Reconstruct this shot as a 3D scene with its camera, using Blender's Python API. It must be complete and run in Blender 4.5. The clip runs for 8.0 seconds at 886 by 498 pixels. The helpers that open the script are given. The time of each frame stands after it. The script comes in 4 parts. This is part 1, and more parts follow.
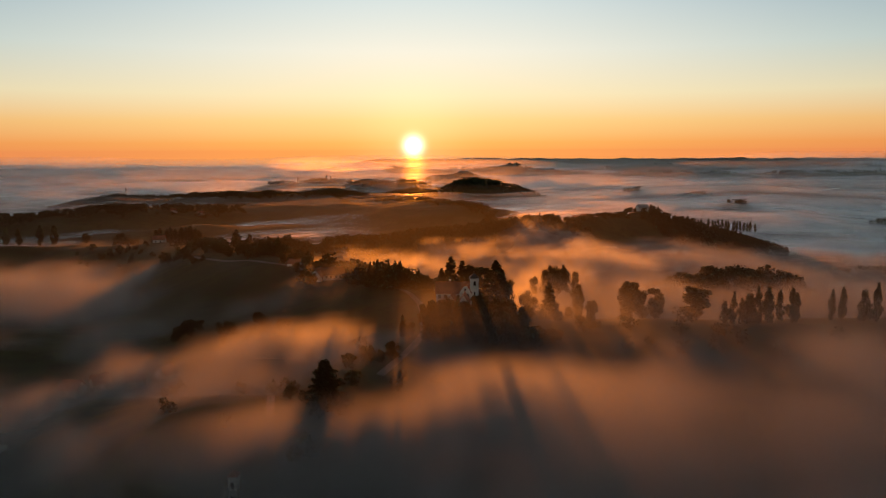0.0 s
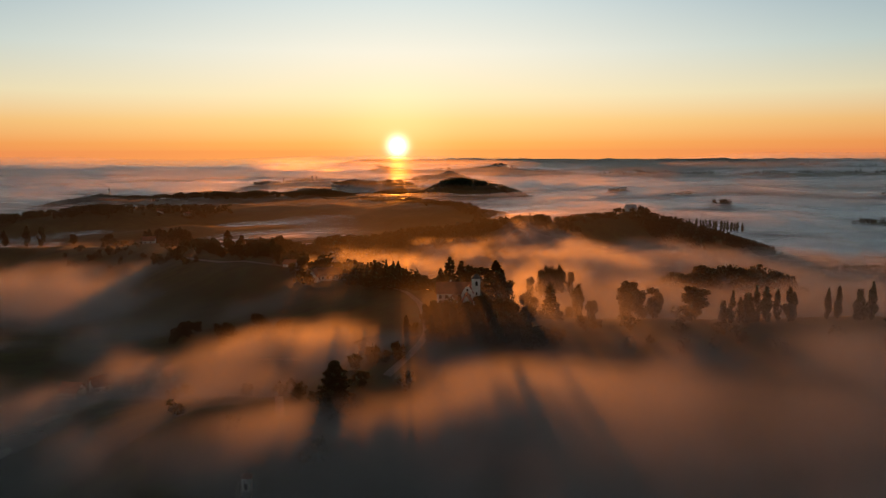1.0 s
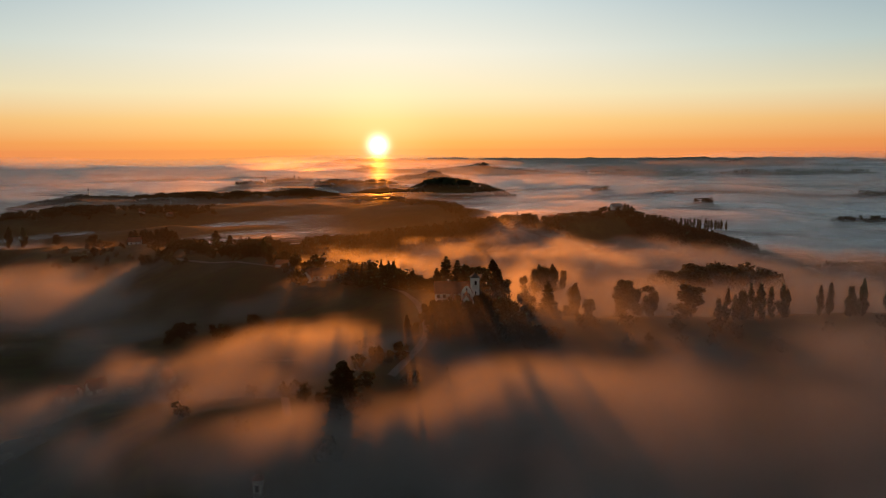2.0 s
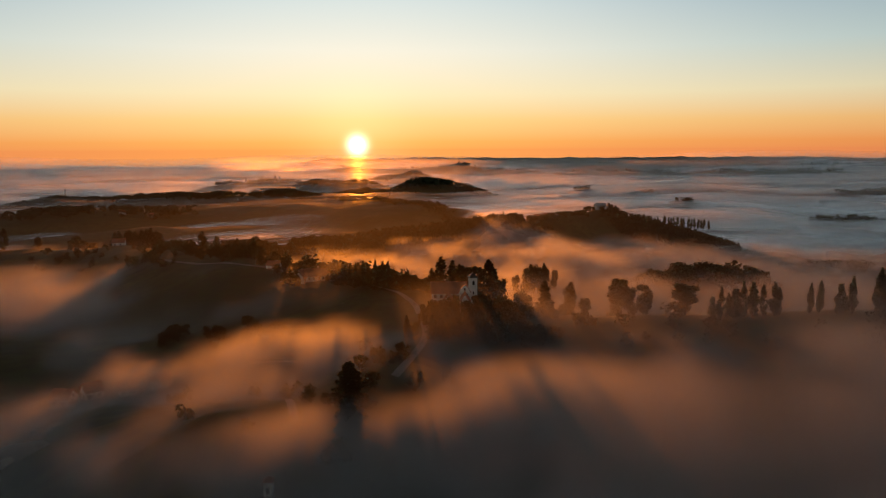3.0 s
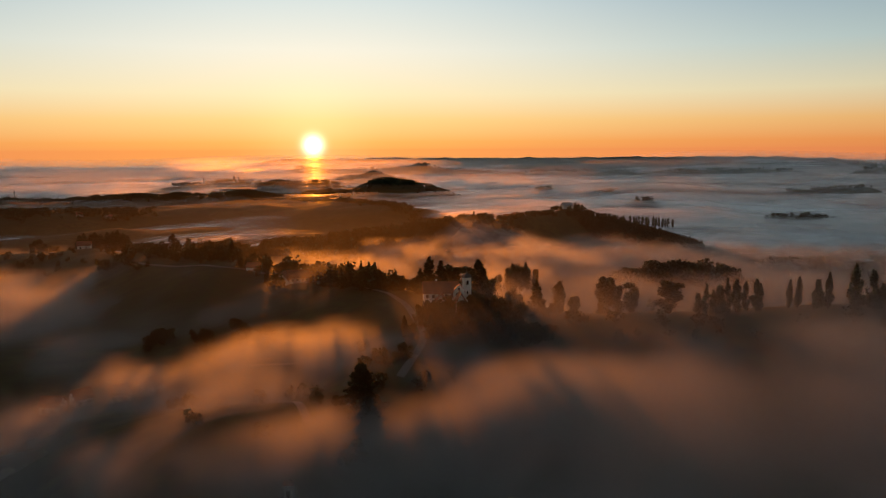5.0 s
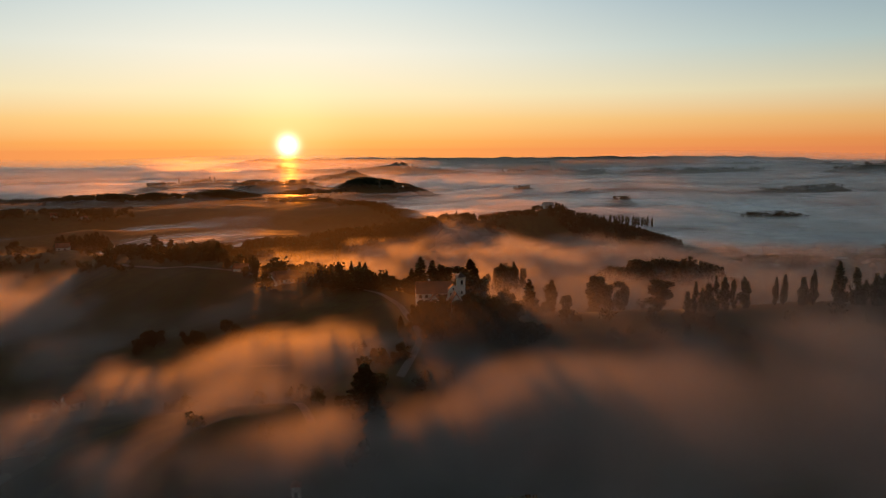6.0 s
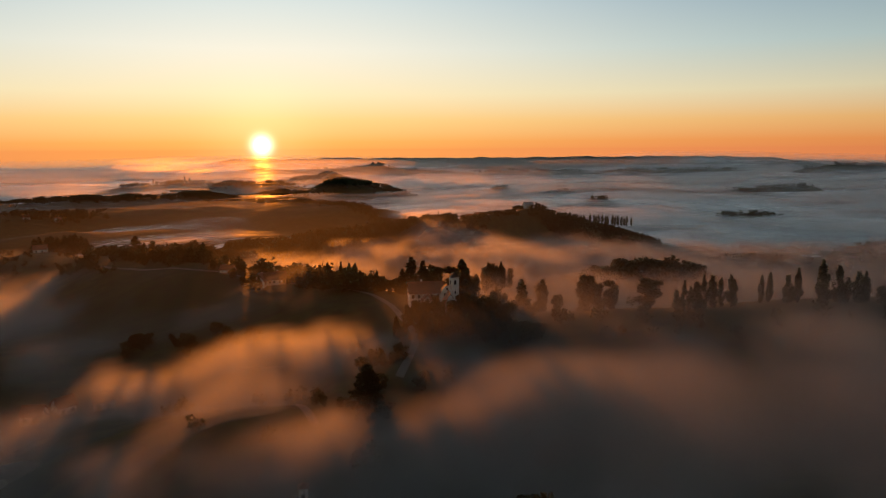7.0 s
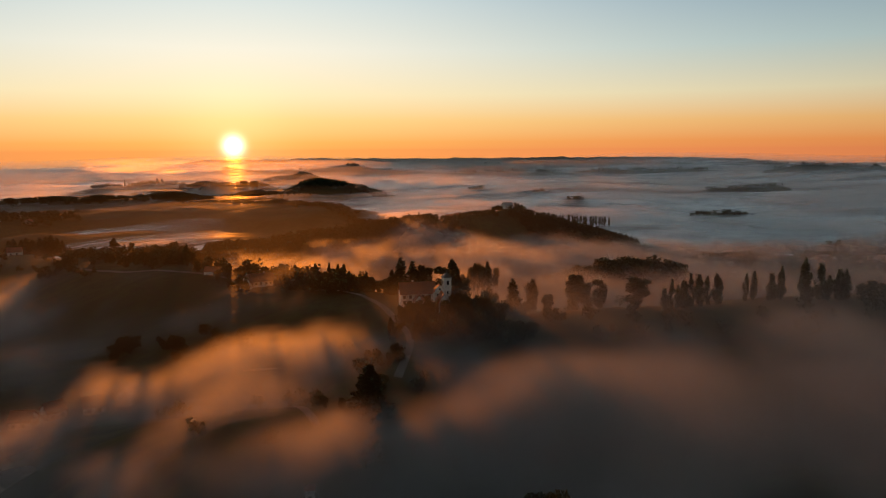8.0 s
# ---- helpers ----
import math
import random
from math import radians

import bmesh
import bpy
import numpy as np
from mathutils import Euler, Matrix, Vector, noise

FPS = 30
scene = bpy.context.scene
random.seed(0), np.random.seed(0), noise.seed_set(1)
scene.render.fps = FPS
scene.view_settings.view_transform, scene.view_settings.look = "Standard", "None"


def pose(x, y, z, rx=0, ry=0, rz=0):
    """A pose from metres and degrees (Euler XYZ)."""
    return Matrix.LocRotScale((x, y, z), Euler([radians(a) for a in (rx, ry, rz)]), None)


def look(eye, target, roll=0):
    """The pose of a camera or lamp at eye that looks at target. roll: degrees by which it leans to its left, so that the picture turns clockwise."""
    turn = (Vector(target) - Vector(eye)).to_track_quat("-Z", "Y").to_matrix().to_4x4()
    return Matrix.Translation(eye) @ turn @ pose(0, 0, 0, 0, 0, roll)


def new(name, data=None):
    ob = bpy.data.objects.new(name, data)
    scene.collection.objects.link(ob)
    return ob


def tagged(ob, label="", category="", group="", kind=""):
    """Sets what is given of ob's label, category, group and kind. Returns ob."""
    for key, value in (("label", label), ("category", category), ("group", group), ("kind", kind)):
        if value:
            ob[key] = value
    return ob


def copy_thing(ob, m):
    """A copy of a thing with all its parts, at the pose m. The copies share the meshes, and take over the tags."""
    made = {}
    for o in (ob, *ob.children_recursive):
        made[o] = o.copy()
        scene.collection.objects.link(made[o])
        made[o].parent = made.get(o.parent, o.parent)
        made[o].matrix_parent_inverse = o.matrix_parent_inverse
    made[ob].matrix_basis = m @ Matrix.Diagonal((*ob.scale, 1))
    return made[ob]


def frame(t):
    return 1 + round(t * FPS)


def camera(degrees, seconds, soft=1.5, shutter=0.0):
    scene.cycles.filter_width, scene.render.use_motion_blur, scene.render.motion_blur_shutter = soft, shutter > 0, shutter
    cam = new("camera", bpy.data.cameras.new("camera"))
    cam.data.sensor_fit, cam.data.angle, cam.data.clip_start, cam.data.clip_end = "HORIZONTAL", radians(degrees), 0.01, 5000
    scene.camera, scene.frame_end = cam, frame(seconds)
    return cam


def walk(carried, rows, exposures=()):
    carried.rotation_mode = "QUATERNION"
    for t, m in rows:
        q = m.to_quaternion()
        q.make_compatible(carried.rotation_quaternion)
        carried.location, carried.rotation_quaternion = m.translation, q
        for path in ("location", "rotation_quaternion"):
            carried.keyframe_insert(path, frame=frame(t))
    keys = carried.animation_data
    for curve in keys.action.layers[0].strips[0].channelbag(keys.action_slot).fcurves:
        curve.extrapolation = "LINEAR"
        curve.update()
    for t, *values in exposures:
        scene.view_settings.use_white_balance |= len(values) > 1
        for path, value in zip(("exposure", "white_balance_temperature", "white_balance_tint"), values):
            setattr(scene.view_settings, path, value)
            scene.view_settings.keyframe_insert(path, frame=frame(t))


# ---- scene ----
cam = camera(62.8, 8.0, soft=0.9)
PATH = [
    (0, (-14.802, -5.217, 111.657), (-14.773, -3.235, 111.387), -0.2),
    (0.5, (-18.721, -5.348, 111.669), (-18.671, -3.367, 111.4), -0.15),
    (1, (-22.644, -5.424, 111.719), (-22.572, -3.444, 111.45), -0.15),
    (1.5, (-26.594, -5.429, 111.802), (-26.497, -3.45, 111.532), -0.2),
    (3, (-38.661, -5.242, 112.197), (-38.482, -3.269, 111.925), -0.27),
    (3.5, (-42.727, -5.149, 112.273), (-42.52, -3.178, 112.002), -0.28),
    (4, (-46.797, -5.028, 112.341), (-46.562, -3.061, 112.069), -0.3),
    (4.5, (-50.912, -4.835, 112.387), (-50.648, -2.872, 112.115), -0.3),
    (6, (-63.112, -4.026, 112.695), (-62.753, -2.078, 112.422), -0.33),
    (6.5, (-67.102, -3.621, 112.776), (-66.71, -1.679, 112.503), -0.35),
    (7, (-71.155, -3.067, 112.845), (-70.73, -1.132, 112.572), -0.35),
    (7.5, (-75.284, -2.414, 112.891), (-74.823, -0.487, 112.618), -0.35),
    (8, (-79.463, -1.741, 112.899), (-78.968, 0.178, 112.627), -0.35),
]
walk(cam, [(t, look(eye, target, roll)) for t, eye, target, roll in PATH])
scene.cycles.transparent_max_bounces = 96
scene.cycles.max_bounces, scene.cycles.transmission_bounces = 6, 4
scene.view_settings.exposure = 0.0

# ---- light: the risen sun low over the fog, and its dawn sky ----
SUN_AZIMUTH = -1.45          # degrees, from +y towards +x
SUN_LIFT = 0.35              # the disc over the level line
LAMP_LIFT = 3.0              # the light that comes over the far ridges
SUN_STRENGTH = 2.95


def sun_way(lift):
    a, e = radians(SUN_AZIMUTH), radians(lift)
    return Vector((math.sin(a) * math.cos(e), math.cos(a) * math.cos(e), math.sin(e)))


lamp = bpy.data.lights.new("sun", "SUN")
lamp.energy, lamp.angle, lamp.color = SUN_STRENGTH, radians(0.6), (1.0, 0.25, 0.02)
sun_lamp = new("sun", lamp)
sun_lamp.matrix_world = look(sun_way(LAMP_LIFT) * 900, (0, 0, 0))


class Nodes:
    """A small writer of node trees."""

    def __init__(self, tree):
        self.tree = tree
        tree.nodes.clear()

    def add(self, kind, inputs=None, **settings):
        node = self.tree.nodes.new(kind)
        if "operation" in settings:
            node.operation = settings["operation"]
        if "use_clamp" in settings:
            node.use_clamp = settings["use_clamp"]
        if "data_type" in settings:
            node.data_type, node.blend_type = settings["data_type"], settings["blend_type"]
        if "interpolation_type" in settings:
            node.interpolation_type = settings["interpolation_type"]
        if "attribute_name" in settings:
            node.attribute_name = settings["attribute_name"]
        for key, value in (inputs or {}).items():
            if isinstance(value, bpy.types.NodeSocket):
                self.tree.links.new(value, node.inputs[key])
            else:
                node.inputs[key].default_value = value
        return node

    def math(self, operation, a, b=0.0, clamp=False):
        return self.add("ShaderNodeMath", {0: a, 1: b}, operation=operation, use_clamp=clamp).outputs[0]

    def ramp(self, value, stops, smooth=False):
        node = self.add("ShaderNodeValToRGB", {0: value})
        bar = node.color_ramp
        bar.interpolation = "EASE" if smooth else "LINEAR"
        while len(bar.elements) < len(stops):
            bar.elements.new(0.5)
        for element, (place, colour) in zip(bar.elements, stops):
            element.position = place
            element.color = (*colour, 1) if len(colour) == 3 else colour
        return node.outputs[0]

    def mix(self, factor, a, b, blend="MIX"):
        node = self.add("ShaderNodeMix", data_type="RGBA", blend_type=blend)
        for socket, value in ((node.inputs[0], factor), (node.inputs[6], a), (node.inputs[7], b)):
            if isinstance(value, bpy.types.NodeSocket):
                self.tree.links.new(value, socket)
            else:
                socket.default_value = (*value, 1) if isinstance(value, tuple) else value
        return node.outputs[2]

    def noise(self, size, detail=4.0, rough=0.55, where=None):
        if where is None:
            where = self.add("ShaderNodeTexCoord").outputs["Object"]
        return self.add("ShaderNodeTexNoise", {"Vector": where, "Scale": 1.0 / size, "Detail": detail, "Roughness": rough}).outputs[0]


def srgb(r, g, b):
    return tuple((c / 255 / 12.92) if c < 10 else ((c / 255 + 0.055) / 1.055) ** 2.4 for c in (r, g, b))


def make_world():
    world = bpy.data.worlds.new("dawn")
    world.use_nodes = True
    n = Nodes(world.node_tree)
    way = n.add("ShaderNodeTexCoord").outputs["Generated"]
    lift = n.add("ShaderNodeSeparateXYZ", {0: way}).outputs[2]
    # the square root spreads the low sky out: 0.1 is 0.6 degrees up, 0.45 is 11.7 degrees
    height = n.math("SQRT", n.math("MAXIMUM", lift, 0.0))
    side = n.ramp(height, [(0.0, srgb(233, 138, 84)), (0.1, srgb(236, 148, 84)), (0.19, srgb(238, 182, 116)), (0.27, srgb(226, 214, 178)),
                           (0.36, srgb(180, 199, 198)), (0.46, srgb(140, 166, 184)), (0.62, srgb(112, 130, 138)), (1.0, srgb(74, 77, 77))])
    front = n.ramp(height, [(0.0, srgb(248, 158, 84)), (0.1, srgb(252, 177, 94)), (0.2, srgb(255, 212, 138)), (0.27, srgb(254, 234, 188)),
                            (0.36, srgb(249, 243, 224)), (0.46, srgb(218, 232, 232)), (0.62, srgb(120, 146, 160)), (1.0, srgb(74, 77, 77))])
    towards = n.add("ShaderNodeVectorMath", {0: way, 1: sun_way(SUN_LIFT)}, operation="DOT_PRODUCT").outputs["Value"]
    ahead = n.math("MAXIMUM", towards, 0.0)
    sky = n.mix(n.math("POWER", ahead, 9.0), side, front)
    # away from the sun the dawn sky is still dim
    open_sky = n.add("ShaderNodeMapRange", {0: towards, 1: 0.25, 2: 0.98, 3: 0.6, 4: 1.0}, interpolation_type="SMOOTHSTEP").outputs[0]
    sky = n.mix(1.0, sky, n.add("ShaderNodeCombineXYZ", {0: open_sky, 1: open_sky, 2: open_sky}).outputs[0], "MULTIPLY")
    glow = n.mix(1.0, n.mix(1.0, (1.0, 0.8, 0.42), n.math("MULTIPLY", n.math("POWER", ahead, 500.0), 0.16), "MULTIPLY"),
                 n.mix(1.0, (1.0, 0.9, 0.7), n.math("MULTIPLY", n.math("POWER", ahead, 16000.0), 3.0), "MULTIPLY"), "ADD")
    sky = n.mix(1.0, sky, glow, "ADD")
    air = n.add("ShaderNodeTexSky")
    air.sky_type, air.sun_disc = "NISHITA", False
    air.sun_elevation, air.sun_rotation, air.altitude = radians(LAMP_LIFT), radians(SUN_AZIMUTH), 400.0
    n_air = n.add("ShaderNodeBackground", {0: air.outputs[0], 1: 0.003})
    n_sky = n.add("ShaderNodeBackground", {0: sky, 1: 1.0})
    both = n.add("ShaderNodeAddShader", {0: n_air.outputs[0], 1: n_sky.outputs[0]})
    n.add("ShaderNodeOutputWorld", {0: both.outputs[0]})
    scene.world = world


make_world()


# ---- materials ----
def material(name, build):
    m = bpy.data.materials.new(name)
    m.use_nodes = True
    n = Nodes(m.node_tree)
    out = build(n)
    n.add("ShaderNodeOutputMaterial", {0: out})
    return m


def surface(n, colour, rough=0.8, bump=None, depth=0.1, metal=0.0, specular=0.3):
    inputs = {"Base Color": colour if isinstance(colour, bpy.types.NodeSocket) else (*colour, 1), "Roughness": rough, "Metallic": metal, "Specular IOR Level": specular}
    if bump is not None:
        inputs["Normal"] = n.add("ShaderNodeBump", {"Height": bump, "Distance": depth, "Strength": 0.6}).outputs[0]
    return n.add("ShaderNodeBsdfPrincipled", inputs).outputs[0]


def plain(name, colour, worn, size=1.0, rough=0.8, metal=0.0, depth=0.02):
    """Paint, render or wood: a colour that wears towards another at two scales."""
    def build(n):
        coarse, fine = n.noise(size * 6), n.noise(size * 0.5, 6.0)
        mixed = n.mix(n.ramp(coarse, [(0.35, (0, 0, 0)), (0.7, (1, 1, 1))]), colour, worn)
        mixed = n.mix(n.math("MULTIPLY", fine, 0.35), mixed, worn)
        return surface(n, mixed, rough, fine, depth, metal)
    return material(name, build)


def leaf_material(name, dark, light):
    def build(n):
        chance = n.add("ShaderNodeNewGeometry").outputs["Random Per Island"]
        tree = n.add("ShaderNodeObjectInfo").outputs["Random"]
        colour = n.mix(n.math("ADD", n.math("MULTIPLY", chance, 0.7), n.math("MULTIPLY", tree, 0.3)), dark, light)
        near = surface(n, colour, 0.7, specular=0.2)
        thin = n.add("ShaderNodeBsdfTranslucent", {0: colour}).outputs[0]
        return n.add("ShaderNodeMixShader", {0: 0.2, 1: near, 2: thin}).outputs[0]
    return material(name, build)


def ground_material():
    def build(n):
        field, tuft, grain = n.noise(90.0, 3.0), n.noise(7.0, 5.0), n.noise(1.2, 5.0)
        colour = n.mix(n.ramp(field, [(0.35, (0, 0, 0)), (0.65, (1, 1, 1))], True), (0.035, 0.045, 0.014), (0.075, 0.07, 0.024))
        colour = n.mix(n.ramp(tuft, [(0.4, (0, 0, 0)), (0.75, (1, 1, 1))]), colour, (0.04, 0.034, 0.018))
        colour = n.mix(n.math("MULTIPLY", grain, 0.4), colour, (0.02, 0.026, 0.01))
        return surface(n, colour, 0.95, tuft, 0.6, specular=0.1)
    return material("meadow", build)


def fog_material(name, tint, through_share, gloss, forward=0.0):
    """Mist: droplets that pass, scatter and turn the light; its thickness lies on the mesh."""
    def build(n):
        thick = n.add("ShaderNodeAttribute", attribute_name="thickness").outputs["Fac"]
        side = {}
        if gloss:  # droplets have no face of their own: they catch the level light as well as the light from above
            puff = n.add("ShaderNodeTexNoise", {"Vector": n.add("ShaderNodeTexCoord").outputs["Object"], "Scale": 1 / 90, "Detail": 4.0}).outputs["Color"]
            puff = n.add("ShaderNodeVectorMath", {0: puff, 1: (0.5, 0.55, -0.45)}, operation="SUBTRACT").outputs[0]
            side = {"Normal": n.add("ShaderNodeVectorMath", {0: puff}, operation="NORMALIZE").outputs[0]}
        near = n.add("ShaderNodeBsdfDiffuse", {0: (*tint, 1), **side}).outputs[0]
        far = n.add("ShaderNodeBsdfTranslucent", {0: (*tint, 1), **side}).outputs[0]
        body = n.add("ShaderNodeMixShader", {0: through_share, 1: near, 2: far}).outputs[0]
        if forward:  # most of the light that droplets turn goes on nearly straight
            on = n.add("ShaderNodeBsdfRefraction", {"Color": (*tint, 1), "Roughness": 0.8, "IOR": 1.5, "Normal": n.add("ShaderNodeCombineXYZ", {0: 0.0, 1: -1.0, 2: 0.0}).outputs[0]}).outputs[0]
            body = n.add("ShaderNodeMixShader", {0: forward, 1: body, 2: on}).outputs[0]
        if gloss:
            sheen = n.add("ShaderNodeBsdfGlossy", {"Color": (*tint, 1), "Roughness": 0.4}).outputs[0]
            body = n.add("ShaderNodeMixShader", {0: gloss, 1: body, 2: sheen}).outputs[0]
        clear = n.add("ShaderNodeBsdfTransparent").outputs[0]
        return n.add("ShaderNodeMixShader", {0: thick, 1: clear, 2: body}).outputs[0]
    return material(name, build)


MEADOW = ground_material()
SPRUCE_LEAF = leaf_material("spruce_needles", (0.012, 0.02, 0.01), (0.03, 0.045, 0.02))
POPLAR_LEAF = leaf_material("poplar_leaves", (0.03, 0.045, 0.015), (0.08, 0.085, 0.03))
BROAD_LEAF = leaf_material("broad_leaves", (0.022, 0.032, 0.012), (0.06, 0.062, 0.024))
BARK = plain("bark", (0.05, 0.038, 0.028), (0.025, 0.02, 0.016), 0.4, 0.9, depth=0.05)
LIME_WASH = plain("lime_wash", (0.72, 0.7, 0.66), (0.5, 0.47, 0.42), 0.6, 0.85)
CLAY_TILE = plain("clay_tiles", (0.3, 0.1, 0.055), (0.16, 0.06, 0.04), 0.8, 0.8)
DARK_WOOD = plain("dark_wood", (0.1, 0.065, 0.04), (0.05, 0.035, 0.025), 0.5, 0.75)
SHEET_ROOF = plain("sheet_roof", (0.36, 0.36, 0.37), (0.26, 0.25, 0.24), 1.0, 0.6, 0.2)
GRAVEL = plain("pale_road", (0.17, 0.15, 0.13), (0.1, 0.09, 0.075), 1.5, 0.9, depth=0.03)
GLASS = plain("window_glass", (0.02, 0.022, 0.026), (0.03, 0.03, 0.034), 1.0, 0.12, depth=0.001)
COPPER = plain("slate_spire", (0.06, 0.06, 0.06), (0.1, 0.09, 0.08), 0.4, 0.6)
IRON = plain("grey_iron", (0.25, 0.25, 0.25), (0.15, 0.13, 0.12), 0.4, 0.5, 0.6)
# the near mist's shade is put into its tint, half that of the fog sea
DIM_MIST = fog_material("dim_valley_mist", (0.46, 0.46, 0.47), 0.12, 0.0, 0.37)
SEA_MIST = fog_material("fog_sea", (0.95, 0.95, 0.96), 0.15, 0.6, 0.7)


# ---- noise and mesh helpers ----
def lattice(i, j, k, seed):
    h = (i * 374761393 + j * 668265263 + k * 2147483647 + seed * 1274126177) & 0x7FFFFFFF
    h = ((h ^ (h >> 13)) * 1274126177) & 0x7FFFFFFF
    h = ((h ^ (h >> 15)) * 2246822519) & 0x7FFFFFFF
    return ((h ^ (h >> 16)) & 0xFFFF) / 65535.0


def value_noise(x, y, z, seed=0):
    """Smooth noise from 0 to 1 over arrays of places."""
    x, y, z = np.broadcast_arrays(np.asarray(x, float), np.asarray(y, float), np.asarray(z, float))
    i, j, k = (np.floor(v).astype(np.int64) for v in (x, y, z))
    u, v, w = x - i, y - j, z - k
    u, v, w = (s * s * (3 - 2 * s) for s in (u, v, w))
    total = 0.0
    for a in (0, 1):
        for b in (0, 1):
            for c in (0, 1):
                weight = (u if a else 1 - u) * (v if b else 1 - v) * (w if c else 1 - w)
                total = total + weight * lattice(i + a, j + b, k + c, seed)
    return total


def cloudy(x, y, z, octaves=4, seed=0):
    total, weight, norm = 0.0, 1.0, 0.0
    for o in range(octaves):
        total = total + weight * value_noise(x * 2 ** o, y * 2 ** o, z * 2 ** o, seed + o)
        norm += weight
        weight *= 0.5
    return total / norm


def step(a, b, v):
    s = np.clip((v - a) / (b - a), 0, 1)
    return s * s * (3 - 2 * s)


def mesh_object(name, verts, faces, mat, parent=None, smooth=False):
    me = bpy.data.meshes.new(name)
    verts = np.asarray(verts, dtype=np.float32).reshape(-1, 3)
    if isinstance(faces, np.ndarray):
        count, size = faces.shape
        me.vertices.add(len(verts))
        me.vertices.foreach_set("co", verts.ravel())
        me.loops.add(count * size)
        me.loops.foreach_set("vertex_index", faces.astype(np.int32).ravel())
        me.polygons.add(count)
        me.polygons.foreach_set("loop_start", np.arange(0, count * size, size, dtype=np.int32))
        me.update(calc_edges=True)
    else:
        me.from_pydata(verts.tolist(), [], faces)
    me.polygons.foreach_set("use_smooth", np.full(len(me.polygons), smooth))
    if mat:
        me.materials.append(mat)
    ob = new(name, me)
    if parent is not None:
        ob.parent = parent
    return ob


def part(name, bm, mat, parent, label=""):
    """Links a bmesh as one mesh object under a thing or a part."""
    me = bpy.data.meshes.new(name)
    bm.to_mesh(me)
    bm.free()
    if mat:
        me.materials.append(mat)
    ob = new(name, me)
    ob.parent = parent
    return tagged(ob, label)


def grid_faces(rows, columns):
    a = np.arange(rows * columns).reshape(rows, columns)
    return np.stack([a[:-1, :-1], a[:-1, 1:], a[1:, 1:], a[1:, :-1]], -1).reshape(-1, 4)


# ---- the lie of the land ----
# Each crest: (half width, [(x, y, height), ...])
CRESTS = [
    (75, [(-560, 800, 4), (-430, 810, 7), (-300, 740, 17), (-210, 610, 27), (-135, 520, 35), (-75, 445, 32), (-30, 370, 37), (2, 330, 34)]),
    (60, [(2, 330, 33), (20, 312, 34), (60, 318, 33), (130, 318, 31), (210, 322, 31), (330, 330, 24), (480, 340, 14)]),
    (40, [(0, 320, 30), (-24, 282, 35), (-55, 214, 33), (-90, 224, 31), (-130, 245, 21)]),
    (70, [(-180, 620, 24), (-120, 760, 8), (-74, 855, 2), (-10, 862, 9), (50, 868, 17), (115, 875, 25), (200, 940, 25), (285, 1020, 24), (330, 1005, 12), (395, 955, -9), (455, 930, -26)]),
    (150, [(-934, 1290, -26), (-754, 1350, -12), (-684, 1440, -6), (-534, 1450, -4), (-404, 1500, -18)]),
    (170, [(-1038, 2000, -44), (-908, 2050, -20), (-768, 2010, -20), (-598, 2000, -11), (-453, 1980, -11), (-307, 1979, -5), (-224, 1900, -9), (-91, 1700, -6), (22, 1490, -1), (82, 1380, -4), (112, 1330, -28)]),
    (150, [(-800, 1130, -40), (-560, 1180, -26), (-400, 1220, -13), (-260, 1290, -21), (-170, 1400, -28)]),
    (230, [(-1030, 1420, -33), (-600, 1640, -9), (-230, 1600, -7), (0, 1440, -3)]),
    (90, [(-622, 2680, -13), (-521, 2750, -7), (-412, 2800, -2), (-322, 2800, -11)]),
    (100, [(-450, 2500, -27), (-336, 2500, -15), (-257, 2500, 1), (-98, 2500, -1), (0, 2510, -13)]),
    (110, [(-238, 2080, -30), (-92, 2150, -16), (12, 2200, -8), (100, 2250, 14), (171, 2250, 8), (234, 2250, -6), (312, 2190, -36)]),
    (150, [(-45, 3000, -14), (69, 3100, 2), (135, 3197, 14), (215, 3200, -10)]),
    (140, [(-244, 3900, 15), (55, 3700, 11), (231, 3700, 23), (392, 3700, 35), (524, 3700, 13), (736, 3700, 3)]),
    (170, [(892, 4200, 5), (1138, 4200, 27), (1406, 4200, 20), (1740, 4200, 31), (2076, 4200, 33), (2346, 4200, 13), (2692, 4150, 17), (3192, 4000, 15)]),
    (130, [(872, 3620, -7), (1113, 3500, 1), (1309, 3500, -3), (1489, 3400, -9), (1729, 3500, 1), (2009, 3500, 5), (2292, 3480, -3)]),
    (190, [(-400, 4780, 52), (463, 4760, 58), (1209, 4760, 54), (1974, 4650, 55), (2570, 4550, 58), (3180, 4400, 44)]),
    (100, [(2526, 3220, 3), (2709, 3200, 23), (2966, 3200, 13), (3266, 3150, 5)]),
    (40, [(510, 2000, -4), (560, 2000, -3)]),
    (36, [(650, 1950, -8), (690, 1950, -6), (735, 1905, -9)]),
    (40, [(660, 1650, -9), (702, 1650, -8)]),
    (70, [(1343, 2100, -24), (1466, 2100, -19), (1633, 2100, -16)]),
    (60, [(858, 1400, -36), (939, 1400, -28), (993, 1400, -38)]),
    (70, [(2364, 2600, -21), (2614, 2600, -13)]),
    (60, [(447, 805, -35), (500, 780, -23), (562, 780, -31)]),
    (60, [(721, 900, -52), (785, 900, -41), (866, 900, -51)]),
    (48, [(168, 570, -2), (189, 540, 9), (216, 520, 12), (237, 493, 12), (252, 480, 2)]),
]


